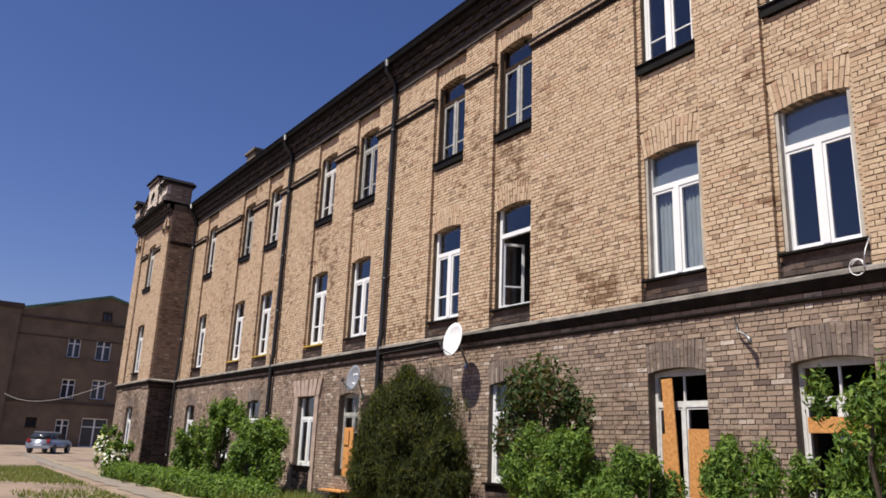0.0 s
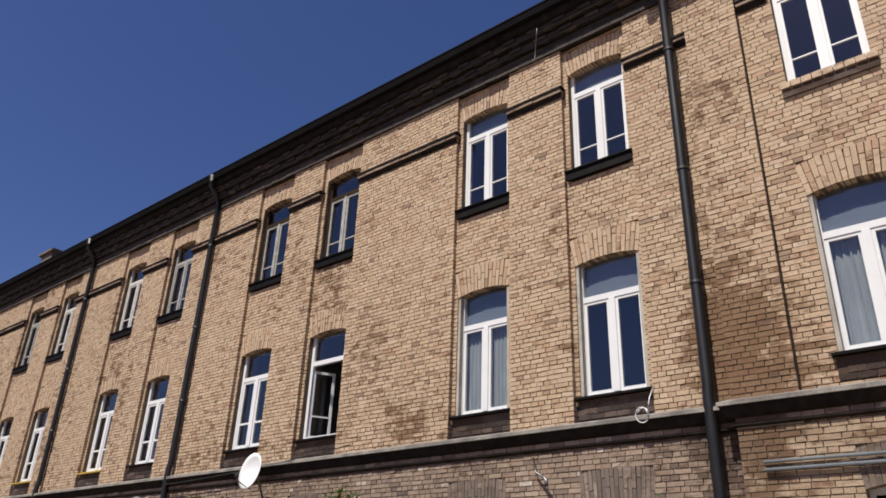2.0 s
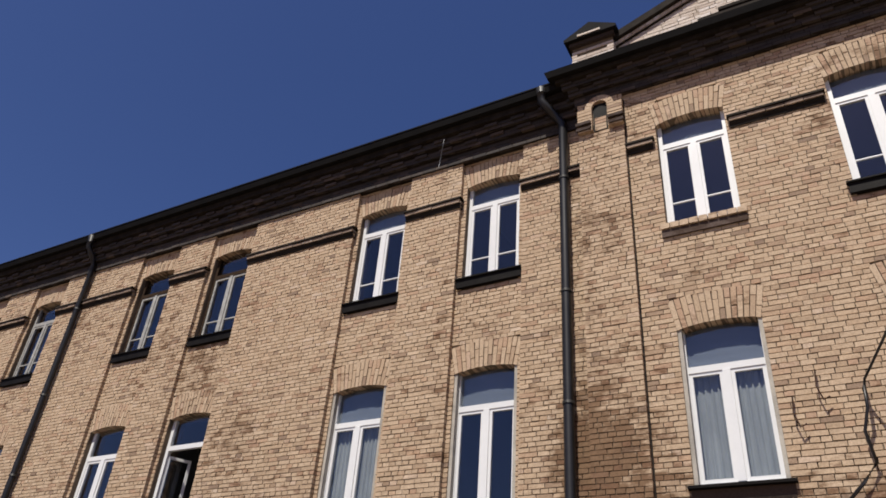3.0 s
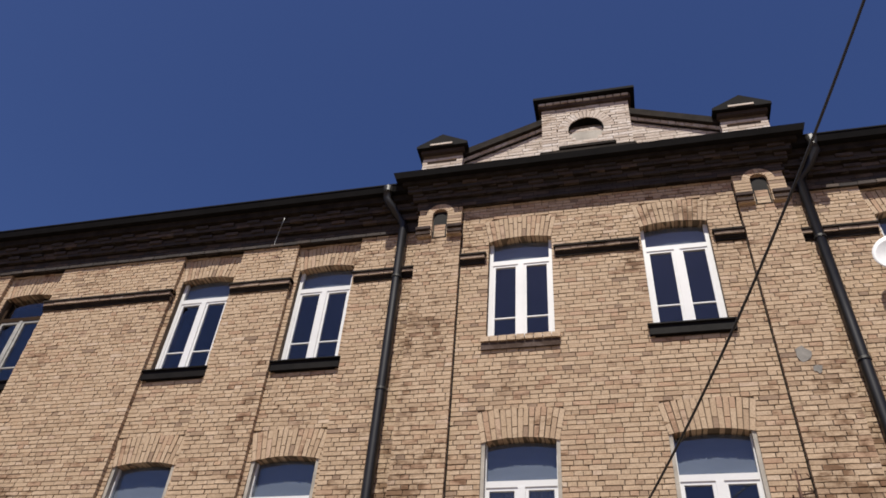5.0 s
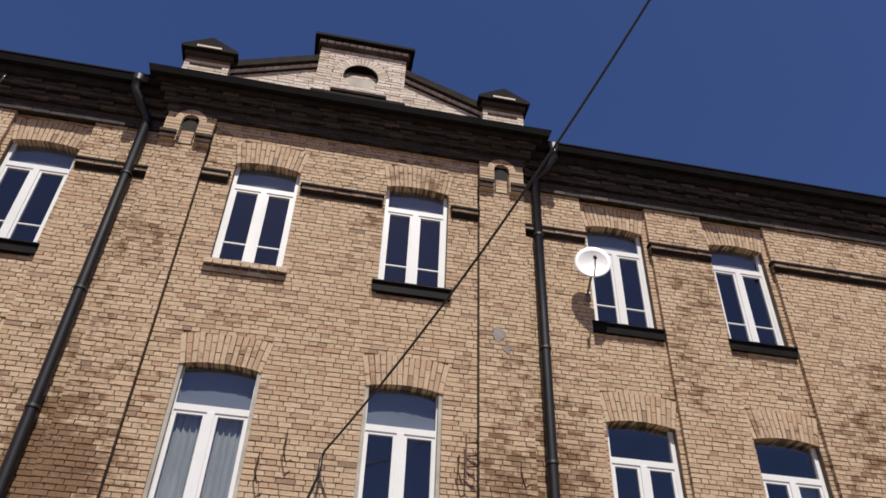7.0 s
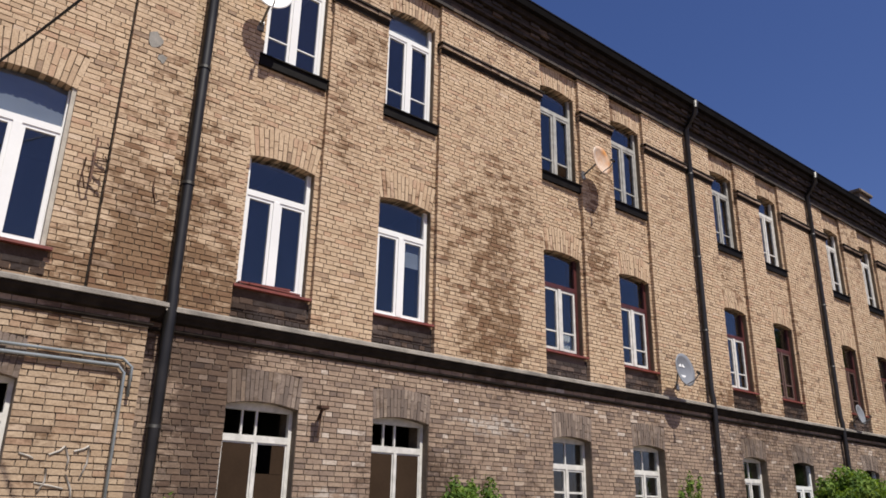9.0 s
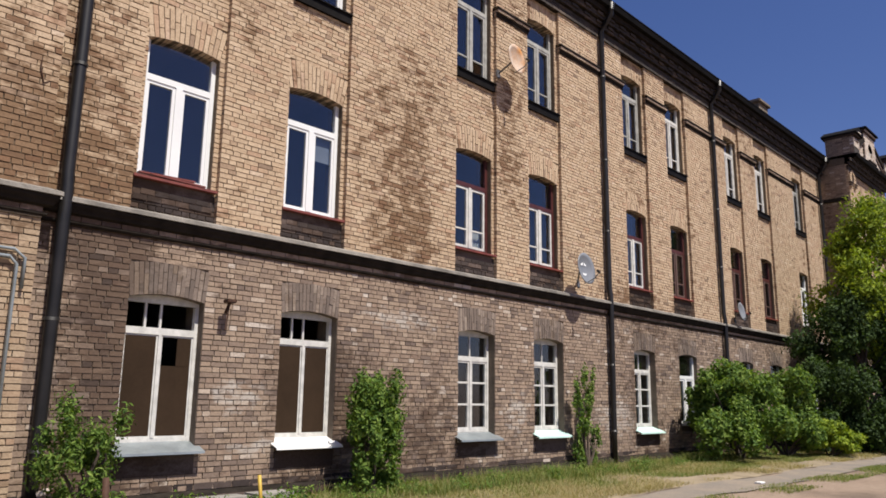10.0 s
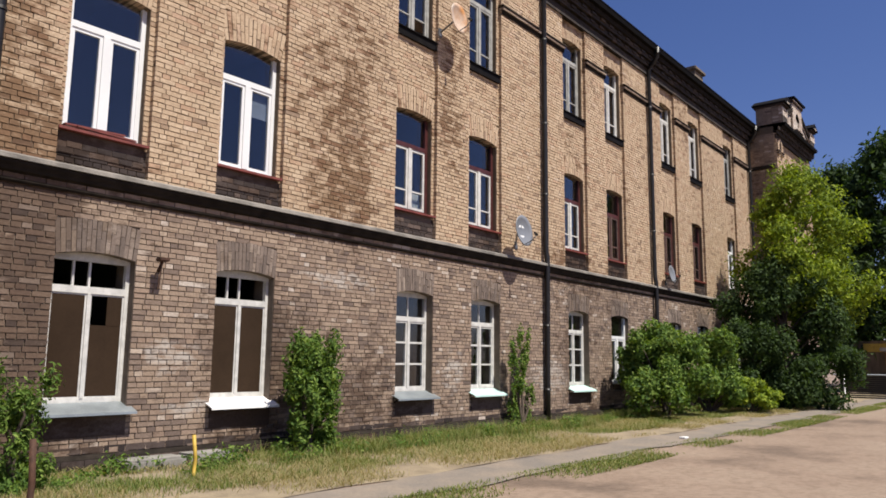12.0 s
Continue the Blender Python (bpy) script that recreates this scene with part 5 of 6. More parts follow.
shrub("rose_bush", "tall shrub with dark green and reddish leaves", -9.15, 8.5, 2.1, 2.9, 14000, 0.05, M_LEAF_RED, 22, 21, 1.0, 0.1, 0.36)
shrub("elder_shrub", "leafy light green shrub in front of the wall", -7.95, 7.7, 1.7, 1.8, 24000, 0.042, M_LEAF, 16, 22, 1.1, 0.25, 0.42, "shrubs along the wall", 0.38, 0.5)
shrub("elder_shrub", "leafy light green shrub in front of the wall", -6.6, 7.7, 1.2, 1.6, 16000, 0.042, M_LEAF, 14, 23, 1.0, 0.25, 0.42, "shrubs along the wall", 0.38, 0.5)
shrub("elder_shrub", "leafy light green shrub in front of the wall", -4.95, 7.8, 1.25, 1.72, 16000, 0.042, M_LEAF, 14, 24, 1.0, 0.25, 0.42, "shrubs along the wall", 0.38, 0.5)
shrub("elder_shrub", "tall light green shrub beside the boarded window", -3.2, 6.95, 1.25, 2.42, 20000, 0.042, M_LEAF, 16, 25, 1.1, 0.25, 0.40, "shrubs along the wall", 0.38, 0.5)
shrub("lilac_bush", "dense green bush by the wall", -20.1, 8.3, 2.0, 2.15, 17000, 0.06, M_LEAF, 20, 26, 1.5, 0.0, 0.45, "bushes by the left wing")
shrub("lilac_bush", "tall green bush by the wall", -23.3, 8.5, 1.7, 2.75, 15000, 0.06, M_LEAF, 20, 27, 1.4, 0.0, 0.42, "bushes by the left wing")
shrub("lilac_bush", "green bush by the wall", -27.0, 8.6, 1.4, 2.25, 10000, 0.06, M_LEAF, 18, 28, 1.3, 0.0, 0.42, "bushes by the left wing")
shrub("flower_bush", "small shrub with white flowers", -32.0, 7.5, 1.4, 1.3, 3500, 0.07, M_LEAF, 10, 29, 1.0, 0.3, 0.42)
shrub("flower_bush", "small shrub with white flowers", -34.2, 7.6, 1.2, 1.9, 3500, 0.07, M_LEAF, 10, 30, 1.0, 0.3, 0.42)
fl = tagged(new("white_flowers", leaf_cloud("white_flowers", [(-32.0, 7.3, 0.75, 0.7, 0.4, 0.4), (-34.2, 7.4, 1.1, 0.5, 0.4, 0.55)], 200, 0.09, M_PETAL, 0.8, 0, 0.6, 31)), "white blossoms on the low shrubs", "flowers", kind="stuff")
# low hedge of leafy ground cover along the path
hedge = tagged(new("low_hedge"), "low bright green hedge along the path", "hedge")
hb = [(-32.5 + i * 0.5 + random.uniform(-.2, .2), 7.5 + random.uniform(-.25, .25), slope(-32.5 + i * 0.5) + 0.28, 0.55, 0.5, 0.38) for i in range(30)]
part("crown", leaf_cloud("crown", hb, 34000, 0.055, M_LEAF, 0.3, 0.1, 0.45, 33), hedge)

# weeds along the foot of the wall
wb = [(3.0 + i * 0.42 + random.uniform(-.2, .2), 8.55 + random.uniform(-.5, .45), slope(3.0 + i * 0.42) + 0.05, 0.26 * random.uniform(0.5, 1.3), 0.2, 0.12 * random.uniform(0.5, 2.2)) for i in range(62)]
tagged(new("weeds", leaf_cloud("weeds", wb, 14000, 0.032, M_LEAF, 0.2, -0.2, 0.42, 34)), "low leafy weeds along the foot of the wall", "weeds", kind="stuff")
tagged(new("tall_grass", blades("tall_grass", scatter(6.6, 20, lambda x: 7.9, lambda x: 9.2, 9000, 1.2, 7), 0.20, 0.004, M_GRASS, 1.0)), "taller grass tufts beside the wall", "grass", kind="stuff")

shrub("sapling", "young green sapling by the boarded window", 3.45, 8.6, 1.0, 1.40, 7500, 0.036, M_LEAF, 16, 41, 0.8, 0.0, 0.42, "", 0.38, 0.3)
shrub("sapling", "leafy sapling leaning against the wall", 7.70, 8.8, 1.0, 1.75, 14000, 0.042, M_LEAF, 26, 48, 0.8, -0.05, 0.46, "", 0.45, 0.3, 0.18)
shrub("vine", "green climber on the brick wall", 14.2, 9.22, 0.85, 2.15, 3000, 0.04, M_LEAF, 18, 43, 0.35, 0.02, 0.36)
shrub("lilac_bush", "large round green bush at the wall", 19.4, 8.1, 3.0, 2.4, 34000, 0.06, M_LEAF, 22, 44, 2.2, 0.25, 0.42, "bushes by the right wing")
shrub("lilac_bush", "dark green bush beside the larger one", 22.1, 7.9, 1.7, 2.35, 14000, 0.06, M_LEAF, 16, 45, 1.8, 0.25, 0.42, "bushes by the right wing")
shrub("lilac_bush", "low lime green bush under the tree", 23.2, 7.1, 2.0, 0.95, 11000, 0.06, M_LEAF_LIME, 14, 46, 1.6, 0.25, 0.42, "bushes by the right wing")


# added bush: its dark leaves stand in for the shade round the trunk
shrub("lilac_bush", "dark bush added to fill in the shade under the tree", 25.4, 7.7, 2.6, 2.7, 26000, 0.06, M_LEAF_SHADE, 24, 47, 2.0, 0.0, 0.46, "bushes by the right wing")


def broadleaf(label, cx, cy, h, crown_w, crown_lo, leaves, size, material, seed, trunk=0.2, n=90):
    """A tree: a tapered trunk, limbs to every clump and a crown of many leaves."""
    ob = tagged(new("tree"), label, "tree")
    ob.location = (cx, cy, slope(cx))
    rr = random.Random(seed)
    bl = []
    for i in range(n):
        k = min(0.98, max(0.02, (i + 0.5) / n + rr.uniform(-0.06, 0.06)))
        z = crown_lo + (h - crown_lo) * k
        prof = math.sin(math.pi * min(1, 0.22 + 0.78 * k)) ** 0.7
        a, t = rr.uniform(0, 2 * math.pi), rr.uniform(0.35, 1.0)
        s = crown_w * rr.uniform(0.06, 0.15)
        bl.append((math.cos(a) * t * crown_w / 2 * prof, math.sin(a) * t * crown_w / 2 * prof, z, s * 1.15, s * 1.15, s * rr.uniform(0.8, 1.3)))
    part("crown", leaf_cloud("crown", bl, leaves, size, material, 0.05, 0.35, 0.42, seed), ob)
    tp = [(0, 0, -0.1), (0.08, 0.05, h * 0.2), (-0.05, 0.1, h * 0.45), (0.1, 0, h * 0.75), (0.05, 0.05, h * 0.92)]
    part("trunk", tube("trunk", tp, [trunk, trunk * 0.8, trunk * 0.6, trunk * 0.3, trunk * 0.1], M_BARK, 10), ob)
    for b in bl[::2]:
        z0 = max(0.6, b[2] - rr.uniform(0.8, 1.8))
        a = Vector((0, 0, min(z0, h * 0.85)))
        e = Vector(b[:3])
        part("limb", tube("limb", [a, a.lerp(e, 0.5) + Vector((0, 0, 0.25)), e], [trunk * 0.28, trunk * 0.18, trunk * 0.05], M_BARK, 6), ob)
    return ob


broadleaf("bright green young tree in front of the end block", 28.5, 6.75, 8.2, 4.5, 2.9, 32000, 0.08, M_LEAF_LIME, 51)
# dark leaves paint the shaded mass below the lime crown
broadleaf("tree with deep shade put into its leaf colour", 26.9, 7.0, 5.0, 4.2, 0.0, 60000, 0.075, M_LEAF_SHADE, 52, 0.15, 70)
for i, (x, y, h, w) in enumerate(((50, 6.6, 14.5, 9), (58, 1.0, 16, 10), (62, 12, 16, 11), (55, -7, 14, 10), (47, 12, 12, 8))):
    broadleaf("tall tree beyond the fence with leaves coloured as in shade", x, y, h, w, 1.5, 26000, 0.20, M_LEAF_SHADE, 60 + i, 0.35)

# ---- dishes ----
def dish(label, x, y, z, r, turn, tilt, material, arm_from, mark=None):
    """A satellite dish: shallow bowl, feed arm with its receiver, and a wall bracket."""
    ob = tagged(new("satellite_dish"), label, "satellite dish", "satellite dishes")
    m = pose(x, y, z, tilt, 0, turn)
    ob.matrix_basis = m
    n, k = 28, 5
    v = [(0, 0.0, 0)]
    rings = []
    for side in (0, 1):
        for j in range(1, k + 1):
            rings.append(len(v))
            f = j / k
            yy = -0.10 * r / 0.4 * f * f + side * 0.012
            v += [(r * f * 0.92 * math.cos(2 * math.pi * i / n), yy, r * f * math.sin(2 * math.pi * i / n)) for i in range(n)]
    bm = bmesh.new()
    bv = [bm.verts.new(p) for p in v]
    bv.append(bm.verts.new((0, 0.012, 0)))
    for side in (0, 1):
        for j in range(k):
            base = rings[side * k + j]
            for i in range(n):
                i2 = (i + 1) % n
                if j == 0:
                    bm.faces.new((bv[0] if side == 0 else bv[-1], bv[base + i], bv[base + i2]))
                else:
                    p = rings[side * k + j - 1]
                    bm.faces.new((bv[p + i], bv[base + i], bv[base + i2], bv[p + i2]))
    for i in range(n):
        a, b = rings[k - 1], rings[2 * k - 1]
        bm.faces.new((bv[a + i], bv[b + i], bv[b + (i + 1) % n], bv[a + (i + 1) % n]))
    part("bowl", bm_data("bowl", bm, material, True), ob)
    part("feed_arm", tube("feed_arm", [(0, 0.03, -r * 0.9), (0, -r * 0.7, -r * 0.75), (0, -r * 1.1, -r * 0.45)], 0.012, M_STEEL, 6), ob)
    part("receiver", tube("receiver", [(0, -r * 1.1, -r * 0.5), (0, -r * 0.95, -r * 0.3)], 0.03, M_PIPE, 8), ob)
    inv = m.inverted()
    foot = inv @ Vector(arm_from)
    part("bracket", tube("bracket", [(0, 0.02, 0), (0, 0.12, -0.04), tuple(foot)], 0.02, M_STEEL, 8), ob)
    part("wall_plate", bevel_box("wall_plate", foot.x - 0.06, foot.x + 0.06, foot.y - 0.02, foot.y + 0.02, foot.z - 0.1, foot.z + 0.1, M_STEEL), ob)
    if mark:
        part("mark", bars("mark", [(-0.12, -0.02, 0.08, 0.17), (0.02, 0.14, 0.08, 0.17), (-0.08, 0.08, -0.2, -0.1)], -0.016, -0.006, mark), ob, "pale printed patches")
    return ob


dish("white satellite dish on a wall bracket", -12.34, 9.08, 3.68, 0.35, -2, -10, M_DISH, (-12.5, 9.5, 3.25))
dish("grey satellite dish with pale printed patches", -16.5, 9.12, 3.13, 0.32, 2, -10, M_DISH_GREY, (-16.75, 9.5, 2.75), M_UPVC)
dish("white satellite dish beside a top-floor window", 4.03, 9.18, 8.95, 0.32, -15, -4, M_DISH, (4.02, 9.52, 8.55))
dish("rust-streaked satellite dish under the top floor", 11.75, 9.2, 8.62, 0.33, 4, -6, M_DISH_RUST, (11.6, 9.52, 8.35))
dish("grey satellite dish with pale printed patches", 14.14, 9.16, 4.44, 0.36, 0, -8, M_DISH_GREY, (14.45, 9.52, 4.2), M_UPVC)
dish("small white satellite dish beside a window", 22.95, 9.28, 4.32, 0.28, 2, -10, M_DISH_GREY, (23.1, 9.52, 4.1))

# ---- wires and small iron ----
def sag(a, b, drop, n=24):
    a, b = Vector(a), Vector(b)
    return [a.lerp(b, i / n) - Vector((0, 0, drop * 4 * (i / n) * (1 - i / n))) for i in range(n + 1)]


tagged(new("overhead_cable", tube("overhead_cable", [(0.12, 9.22, 5.25)] + sag((0.14, 9.16, 5.32), (3.05, 3.9, 9.0), 0.32), 0.015, M_CABLE, 6)), "black overhead cable running to the wall", "cable")
tagged(new("cable_anchor", tube("cable_anchor", [(0.12, 9.36, 5.3), (0.12, 9.2, 5.25), (0.1, 9.2, 5.0), (0.02, 9.24, 4.75), (0.06, 9.27, 4.4), (-0.1, 9.26, 4.2), (-0.3, 9.27, 4.0)], 0.02, M_PIPE, 6)), "black wire bundle fixed to the wall", "cable")
for x, z in ((-0.65, 5.05), (-0.35, 5.35), (1.9, 5.3), (2.75, 5.35)):
    tagged(new("wall_hook", tube("wall_hook", [(x, 9.3, z + 0.22), (x - 0.02, 9.26, z), (x + 0.03, 9.26, z - 0.18), (x + 0.1, 9.27, z - 0.14)], 0.010, M_RUST, 6)), "rusty iron hook in the brick wall", "hook", "wall hooks")
anchor = tagged(new("iron_anchor"), "rusty iron wall anchor beside a window", "wall anchor")
part("rod", tube("rod", [(1.98, 9.24, 5.2), (1.98, 9.24, 5.8)], 0.012, M_RUST, 6), anchor)
for z in (5.35, 5.5, 5.68):
    part("insulator", tube("insulator", [(1.98, 9.25, z), (2.12, 9.2, z), (2.09, 9.2, z + 0.06)], 0.011, M_RUST, 6), anchor)
coil = [(-4.40 + 0.09 * math.cos(a), 9.30 + 0.008 * a, 3.88 + 0.10 * math.sin(a)) for a in np.linspace(0, 9, 40)]
tagged(new("coiled_cable", tube("coiled_cable", [(-4.28, 9.5, 4.3), (-4.32, 9.42, 4.12)] + coil, 0.007, M_WHITE_SHEET, 6)), "white cable coiled below a window sill", "cable")
tagged(new("lamp_bracket", tube("lamp_bracket", [(-6.2, 9.44, 3.5), (-6.16, 9.44, 3.28), (-6.0, 9.38, 3.2), (-5.93, 9.35, 3.14), (-5.93, 9.35, 3.06)], [0.012, 0.012, 0.02, 0.03, 0.03], M_STEEL, 8)), "bent grey steel lamp bracket", "bracket")
lb = tagged(new("lamp_bracket"), "rusty iron lamp bracket on the wall", "bracket")
part("arm", tube("arm", [(5.54, 9.5, 2.70), (5.50, 9.40, 2.72), (5.48, 9.30, 2.82)], 0.022, M_RUST, 8), lb)
part("plate", bevel_box("plate", 5.42, 5.56, 9.24, 9.38, 2.81, 2.86, M_RUST), lb)
part("stay", tube("stay", [(5.54, 9.47, 2.45), (5.48, 9.32, 2.78)], 0.012, M_RUST, 6), lb)
tagged(new("roof_wire", tube("roof_wire", [(-6.0, 9.40, 10.68), (-5.85, 9.22, 10.95), (-5.78, 9.15, 11.1)], 0.007, M_STEEL, 5)), "thin wire standing off the eaves", "wire")
rr = random.Random(12)
for px, pz, r in ((2.46, 7.45, 0.13), (2.58, 7.22, 0.07)):
    smear = [(px + r * rr.uniform(0.6, 1.1) * math.cos(a), pz + r * rr.uniform(0.6, 1.2) * math.sin(a)) for a in np.linspace(0, 2 * math.pi, 13, endpoint=False)]
    part("mortar_smear", prism("mortar_smear", smear, MID_Y - 0.088, MID_Y - 0.06, M_CONCRETE), building, "pale mortar smear on the pier")
# white conduit on the central block's ground floor
tagged(new("conduit", tube("conduit", [(-2.9, 9.27, 3.05), (2.66, 9.27, 3.05), (2.74, 9.27, 2.97), (2.74, 9.27, 0.1)], 0.022, M_ZINC, 8)), "grey conduit on the wall", "conduit")
tagged(new("conduit", tube("conduit", [(-2.9, 9.27, 3.14), (2.70, 9.27, 3.14), (2.82, 9.27, 3.05), (2.82, 9.27, 2.7)], 0.020, M_ZINC, 8)), "grey conduit on the wall", "conduit")
scr = tagged(new("scrawl"), "faded white scrawled paint on the wall", "graffiti")
for a, b, c, dd in ((1.75, 2.05, 0.0, 2.05), (1.8, 2.0, 1.95, 1.95), (2.1, 2.0, 2.25, 2.1), (2.25, 2.1, 2.3, 1.85), (2.35, 2.05, 2.5, 2.12), (2.5, 2.12, 2.45, 1.75), (2.0, 1.7, 2.3, 1.65), (2.1, 1.85, 2.05, 1.6), (2.3, 1.8, 2.4, 1.5)):
    if c:
        part("stroke", tube("stroke", [(a, 9.311, b), ((a + c) / 2 + 0.03, 9.309, (b + dd) / 2), (c, 9.311, dd)], 0.012, M_GRAFFITI, 6), scr)
tagged(new("facade_cable", tube("facade_cable", sag((-15.9, 9.34, 3.70), (-10.0, 9.34, 4.02), 0.06, 12), 0.010, M_CABLE, 5)), "black cable along the storey band", "cable")
tagged(new("street_cable", tube("street_cable", sag((-38.4, 8.2, 4.0), (-79.5, 8.0, 5.0), 0.8, 16), 0.02, M_CONCRETE, 5)), "pale cable hanging between the buildings", "cable")

# ---- boards in the left ground floor ----
def board(x0, x1, z0, z1, y, tilt=0.0, label="orange particle board over the opening"):
    me = bevel_box("board", -(x1 - x0) / 2, (x1 - x0) / 2, -0.012, 0.012, 0, z1 - z0, M_OSB, 0.003)
    ob = tagged(new("board", me), label, "board", "orange boards")
    ob.matrix_basis = pose((x0 + x1) / 2, y, z0, 0, tilt, 0)


by = GROUND_Y + 0.10
board(-7.50, -7.30, 0.6, 2.70, by - 0.03, -3)
board(-7.20, -6.84, 0.7, 1.95, by, 1)
board(-7.64, -7.50, 0.8, 1.88, by - 0.01, 0)
board(-5.34, -4.55, 1.90, 2.10, by, 0)
board(-4.86, -4.52, 0.8, 1.82, by + 0.03, 1)
board(-17.70, -17.22, 0.45, 1.98, GROUND_Y + 0.08, 0)
board(-17.66, -17.40, 1.55, 1.90, GROUND_Y + 0.05, 0)
tagged(new("sill_board", bevel_box("sill_board", -18.1, -16.9, 9.15, 9.55, 0.42, 0.46, M_OSB, 0.004)), "pale board laid on the sill", "board")
# pale plaster surround of one ground-floor window
cx = LEFT_BAYS[3]
part("surround", boxes_mesh("surround", [(cx - 0.76, cx - 0.54, GROUND_Y - 0.05, GROUND_Y + 0.02, 0.3, 2.9), (cx + 0.54, cx + 0.76, GROUND_Y - 0.05, GROUND_Y + 0.02, 0.3, 2.9)], M_PINK), building, "pink plaster window surround")
for i in range(7):
    a = cx - 0.86 + i * 0.245
    part("keystone", prism("keystone", [(a + 0.02 + (i - 3) * -0.015, 2.84), (a + 0.23 + (i - 3) * -0.015, 2.84), (a + 0.23 + (i - 3) * 0.03, 3.3), (a + 0.02 + (i - 3) * 0.03, 3.3)], GROUND_Y - 0.06 - 0.01 * (i % 2), GROUND_Y + 0.02, M_PINK), building, "pink plaster lintel stone")

# loose boards left on one sill
for dx, dy, dz, tilt in ((0.02, -0.10, 0.015, 1.5), (-0.12, -0.06, 0.045, -2.0)):
    lb2 = tagged(new("sill_board", bevel_box("sill_board", -0.40, 0.40, -0.05, 0.05, 0.0, 0.028, M_RED_SILL, 0.004)), "loose dull red board lying on a window sill", "board", "boards on a sill")
    lb2.matrix_basis = pose(RIGHT_BAYS[0] + dx, BAY_Y + dy + 0.06, RIGHT_SILL[1] + dz, 0, tilt, 0)

# the open sash of one upper window
ow = LEFT_BAYS[6]
sash_open = new("open_sash")
sash_open.parent = building
sash_open.matrix_basis = pose(ow - 0.47, BAY_Y + 0.14, sill_z(ow, 1) + 0.08, 0, 0, 62)
part("sash_frame", bars("sash_frame", [(0, 0.05, 0, 1.35), (0.40, 0.45, 0, 1.35), (0.05, 0.40, 0, 0.05), (0.05, 0.40, 1.30, 1.35), (0.05, 0.4, 0.42, 0.45)], 0, 0.05, M_UPVC), sash_open, "white sash standing open")
pn = part("pane", bars("pane", [(0.05, 0.40, 0.05, 1.30)], 0.02, 0.026, M_GLASS), sash_open)
pn.visible_shadow = False

# ---- clutter by the right wing ----
tagged(new("yellow_stake", tube("yellow_stake", [(5.28, 8.0, 0.05), (5.30, 8.0, 0.35), (5.27, 8.01, 0.62)], 0.022, M_YELLOW, 6)), "yellow painted stake in the grass", "stake")
tagged(new("rusty_post", tube("rusty_post", [(3.1, 7.2, 0.0), (3.12, 7.2, 0.4), (3.1, 7.21, 0.78)], 0.03, M_RUST, 8)), "short rusty iron post", "post")
for x0, x1, y in ((4.95, 5.75, 9.05), (5.85, 6.5, 9.1)):
    tagged(new("concrete_slab", bevel_box("concrete_slab", x0, x1, y - 0.2, y + 0.2, 0.08, 0.27, M_CONCRETE, 0.03)), "weathered concrete kerb slab in the grass", "slab", "concrete slabs")
rr = random.Random(5)
for i in range(16):
    x, y, s = 3.35 + rr.uniform(-.45, .45), 9.15 + rr.uniform(-.25, .15), rr.uniform(0.06, 0.12)
    ob = tagged(new("rubble_brick", bevel_box("rubble_brick", -s, s, -s * 0.55, s * 0.55, -s * 0.35, s * 0.35, M_RUST if i % 3 == 0 else M_BRICK_PALE, 0.012)), "broken red and pale brick on a heap", "brick", "rubble heap")
    ob.matrix_basis = pose(x, y, 0.16 + 0.35 * rr.random() * max(0, 1 - abs(x - 3.35) * 2), rr.uniform(-30, 30), rr.uniform(-40, 40), rr.uniform(0, 180))
tagged(new("paper_scrap", bevel_box("paper_scrap", 13.9, 14.1, 5.45, 5.57, 0.15, 0.18, M_WHITE_SHEET, 0.008)), "crumpled white paper on the path edge", "litter")
tagged(new("flower_pot", tube("flower_pot", [(7.98, 8.98, 0.62), (7.98, 8.98, 0.9)], [0.05, 0.07], M_RED_SILL, 10)), "small orange-red pot among the leaves", "pot")

# ---- fence and shed beyond the right end ----
fence = tagged(new("fence"), "low grey mesh fence at the yard's end", "fence")
for i in range(9):
    part("post", tube("post", [(36.5, 7.2 - i * 2.2, 0.0), (36.5, 7.2 - i * 2.2, 1.2)], 0.04, M_RUST if i == 1 else M_STEEL, 8), fence)
part("rail", tube("rail", [(36.5, 7.6, 1.16), (36.5, -10.5, 1.16)], 0.03, M_ZINC, 6), fence)
part("infill", boxes_mesh("infill", [(36.48, 36.52, -10.4, 7.3, 0.15 + k * 0.085, 0.09 + k * 0.085) for k in range(12)], M_PIPE), fence, "dark slatted fence infill")
shed = tagged(new("shed"), "low dark shop shed with a pale flat canopy", "shed")
part("wall", boxes_mesh("wall", [(47, 51, -6, 9.5, 0, 2.9)], M_WOOD), shed, "dark wooden wall")
part("canopy", bevel_box("canopy", 45.5, 51.2, 3.4, 7.2, 2.3, 2.5, M_CONCRETE, 0.03), shed, "pale flat canopy")
for y in (3.7, 6.9):
    part("post", tube("post", [(45.8, y, 0.05), (45.8, y, 2.3)], 0.09, M_OSB, 8), shed)
part("sign", bevel_box("sign", 46.9, 46.98, 6.8, 8.2, 2.3, 2.75, M_YELLOW, 0.01), shed, "plain yellow sign board")

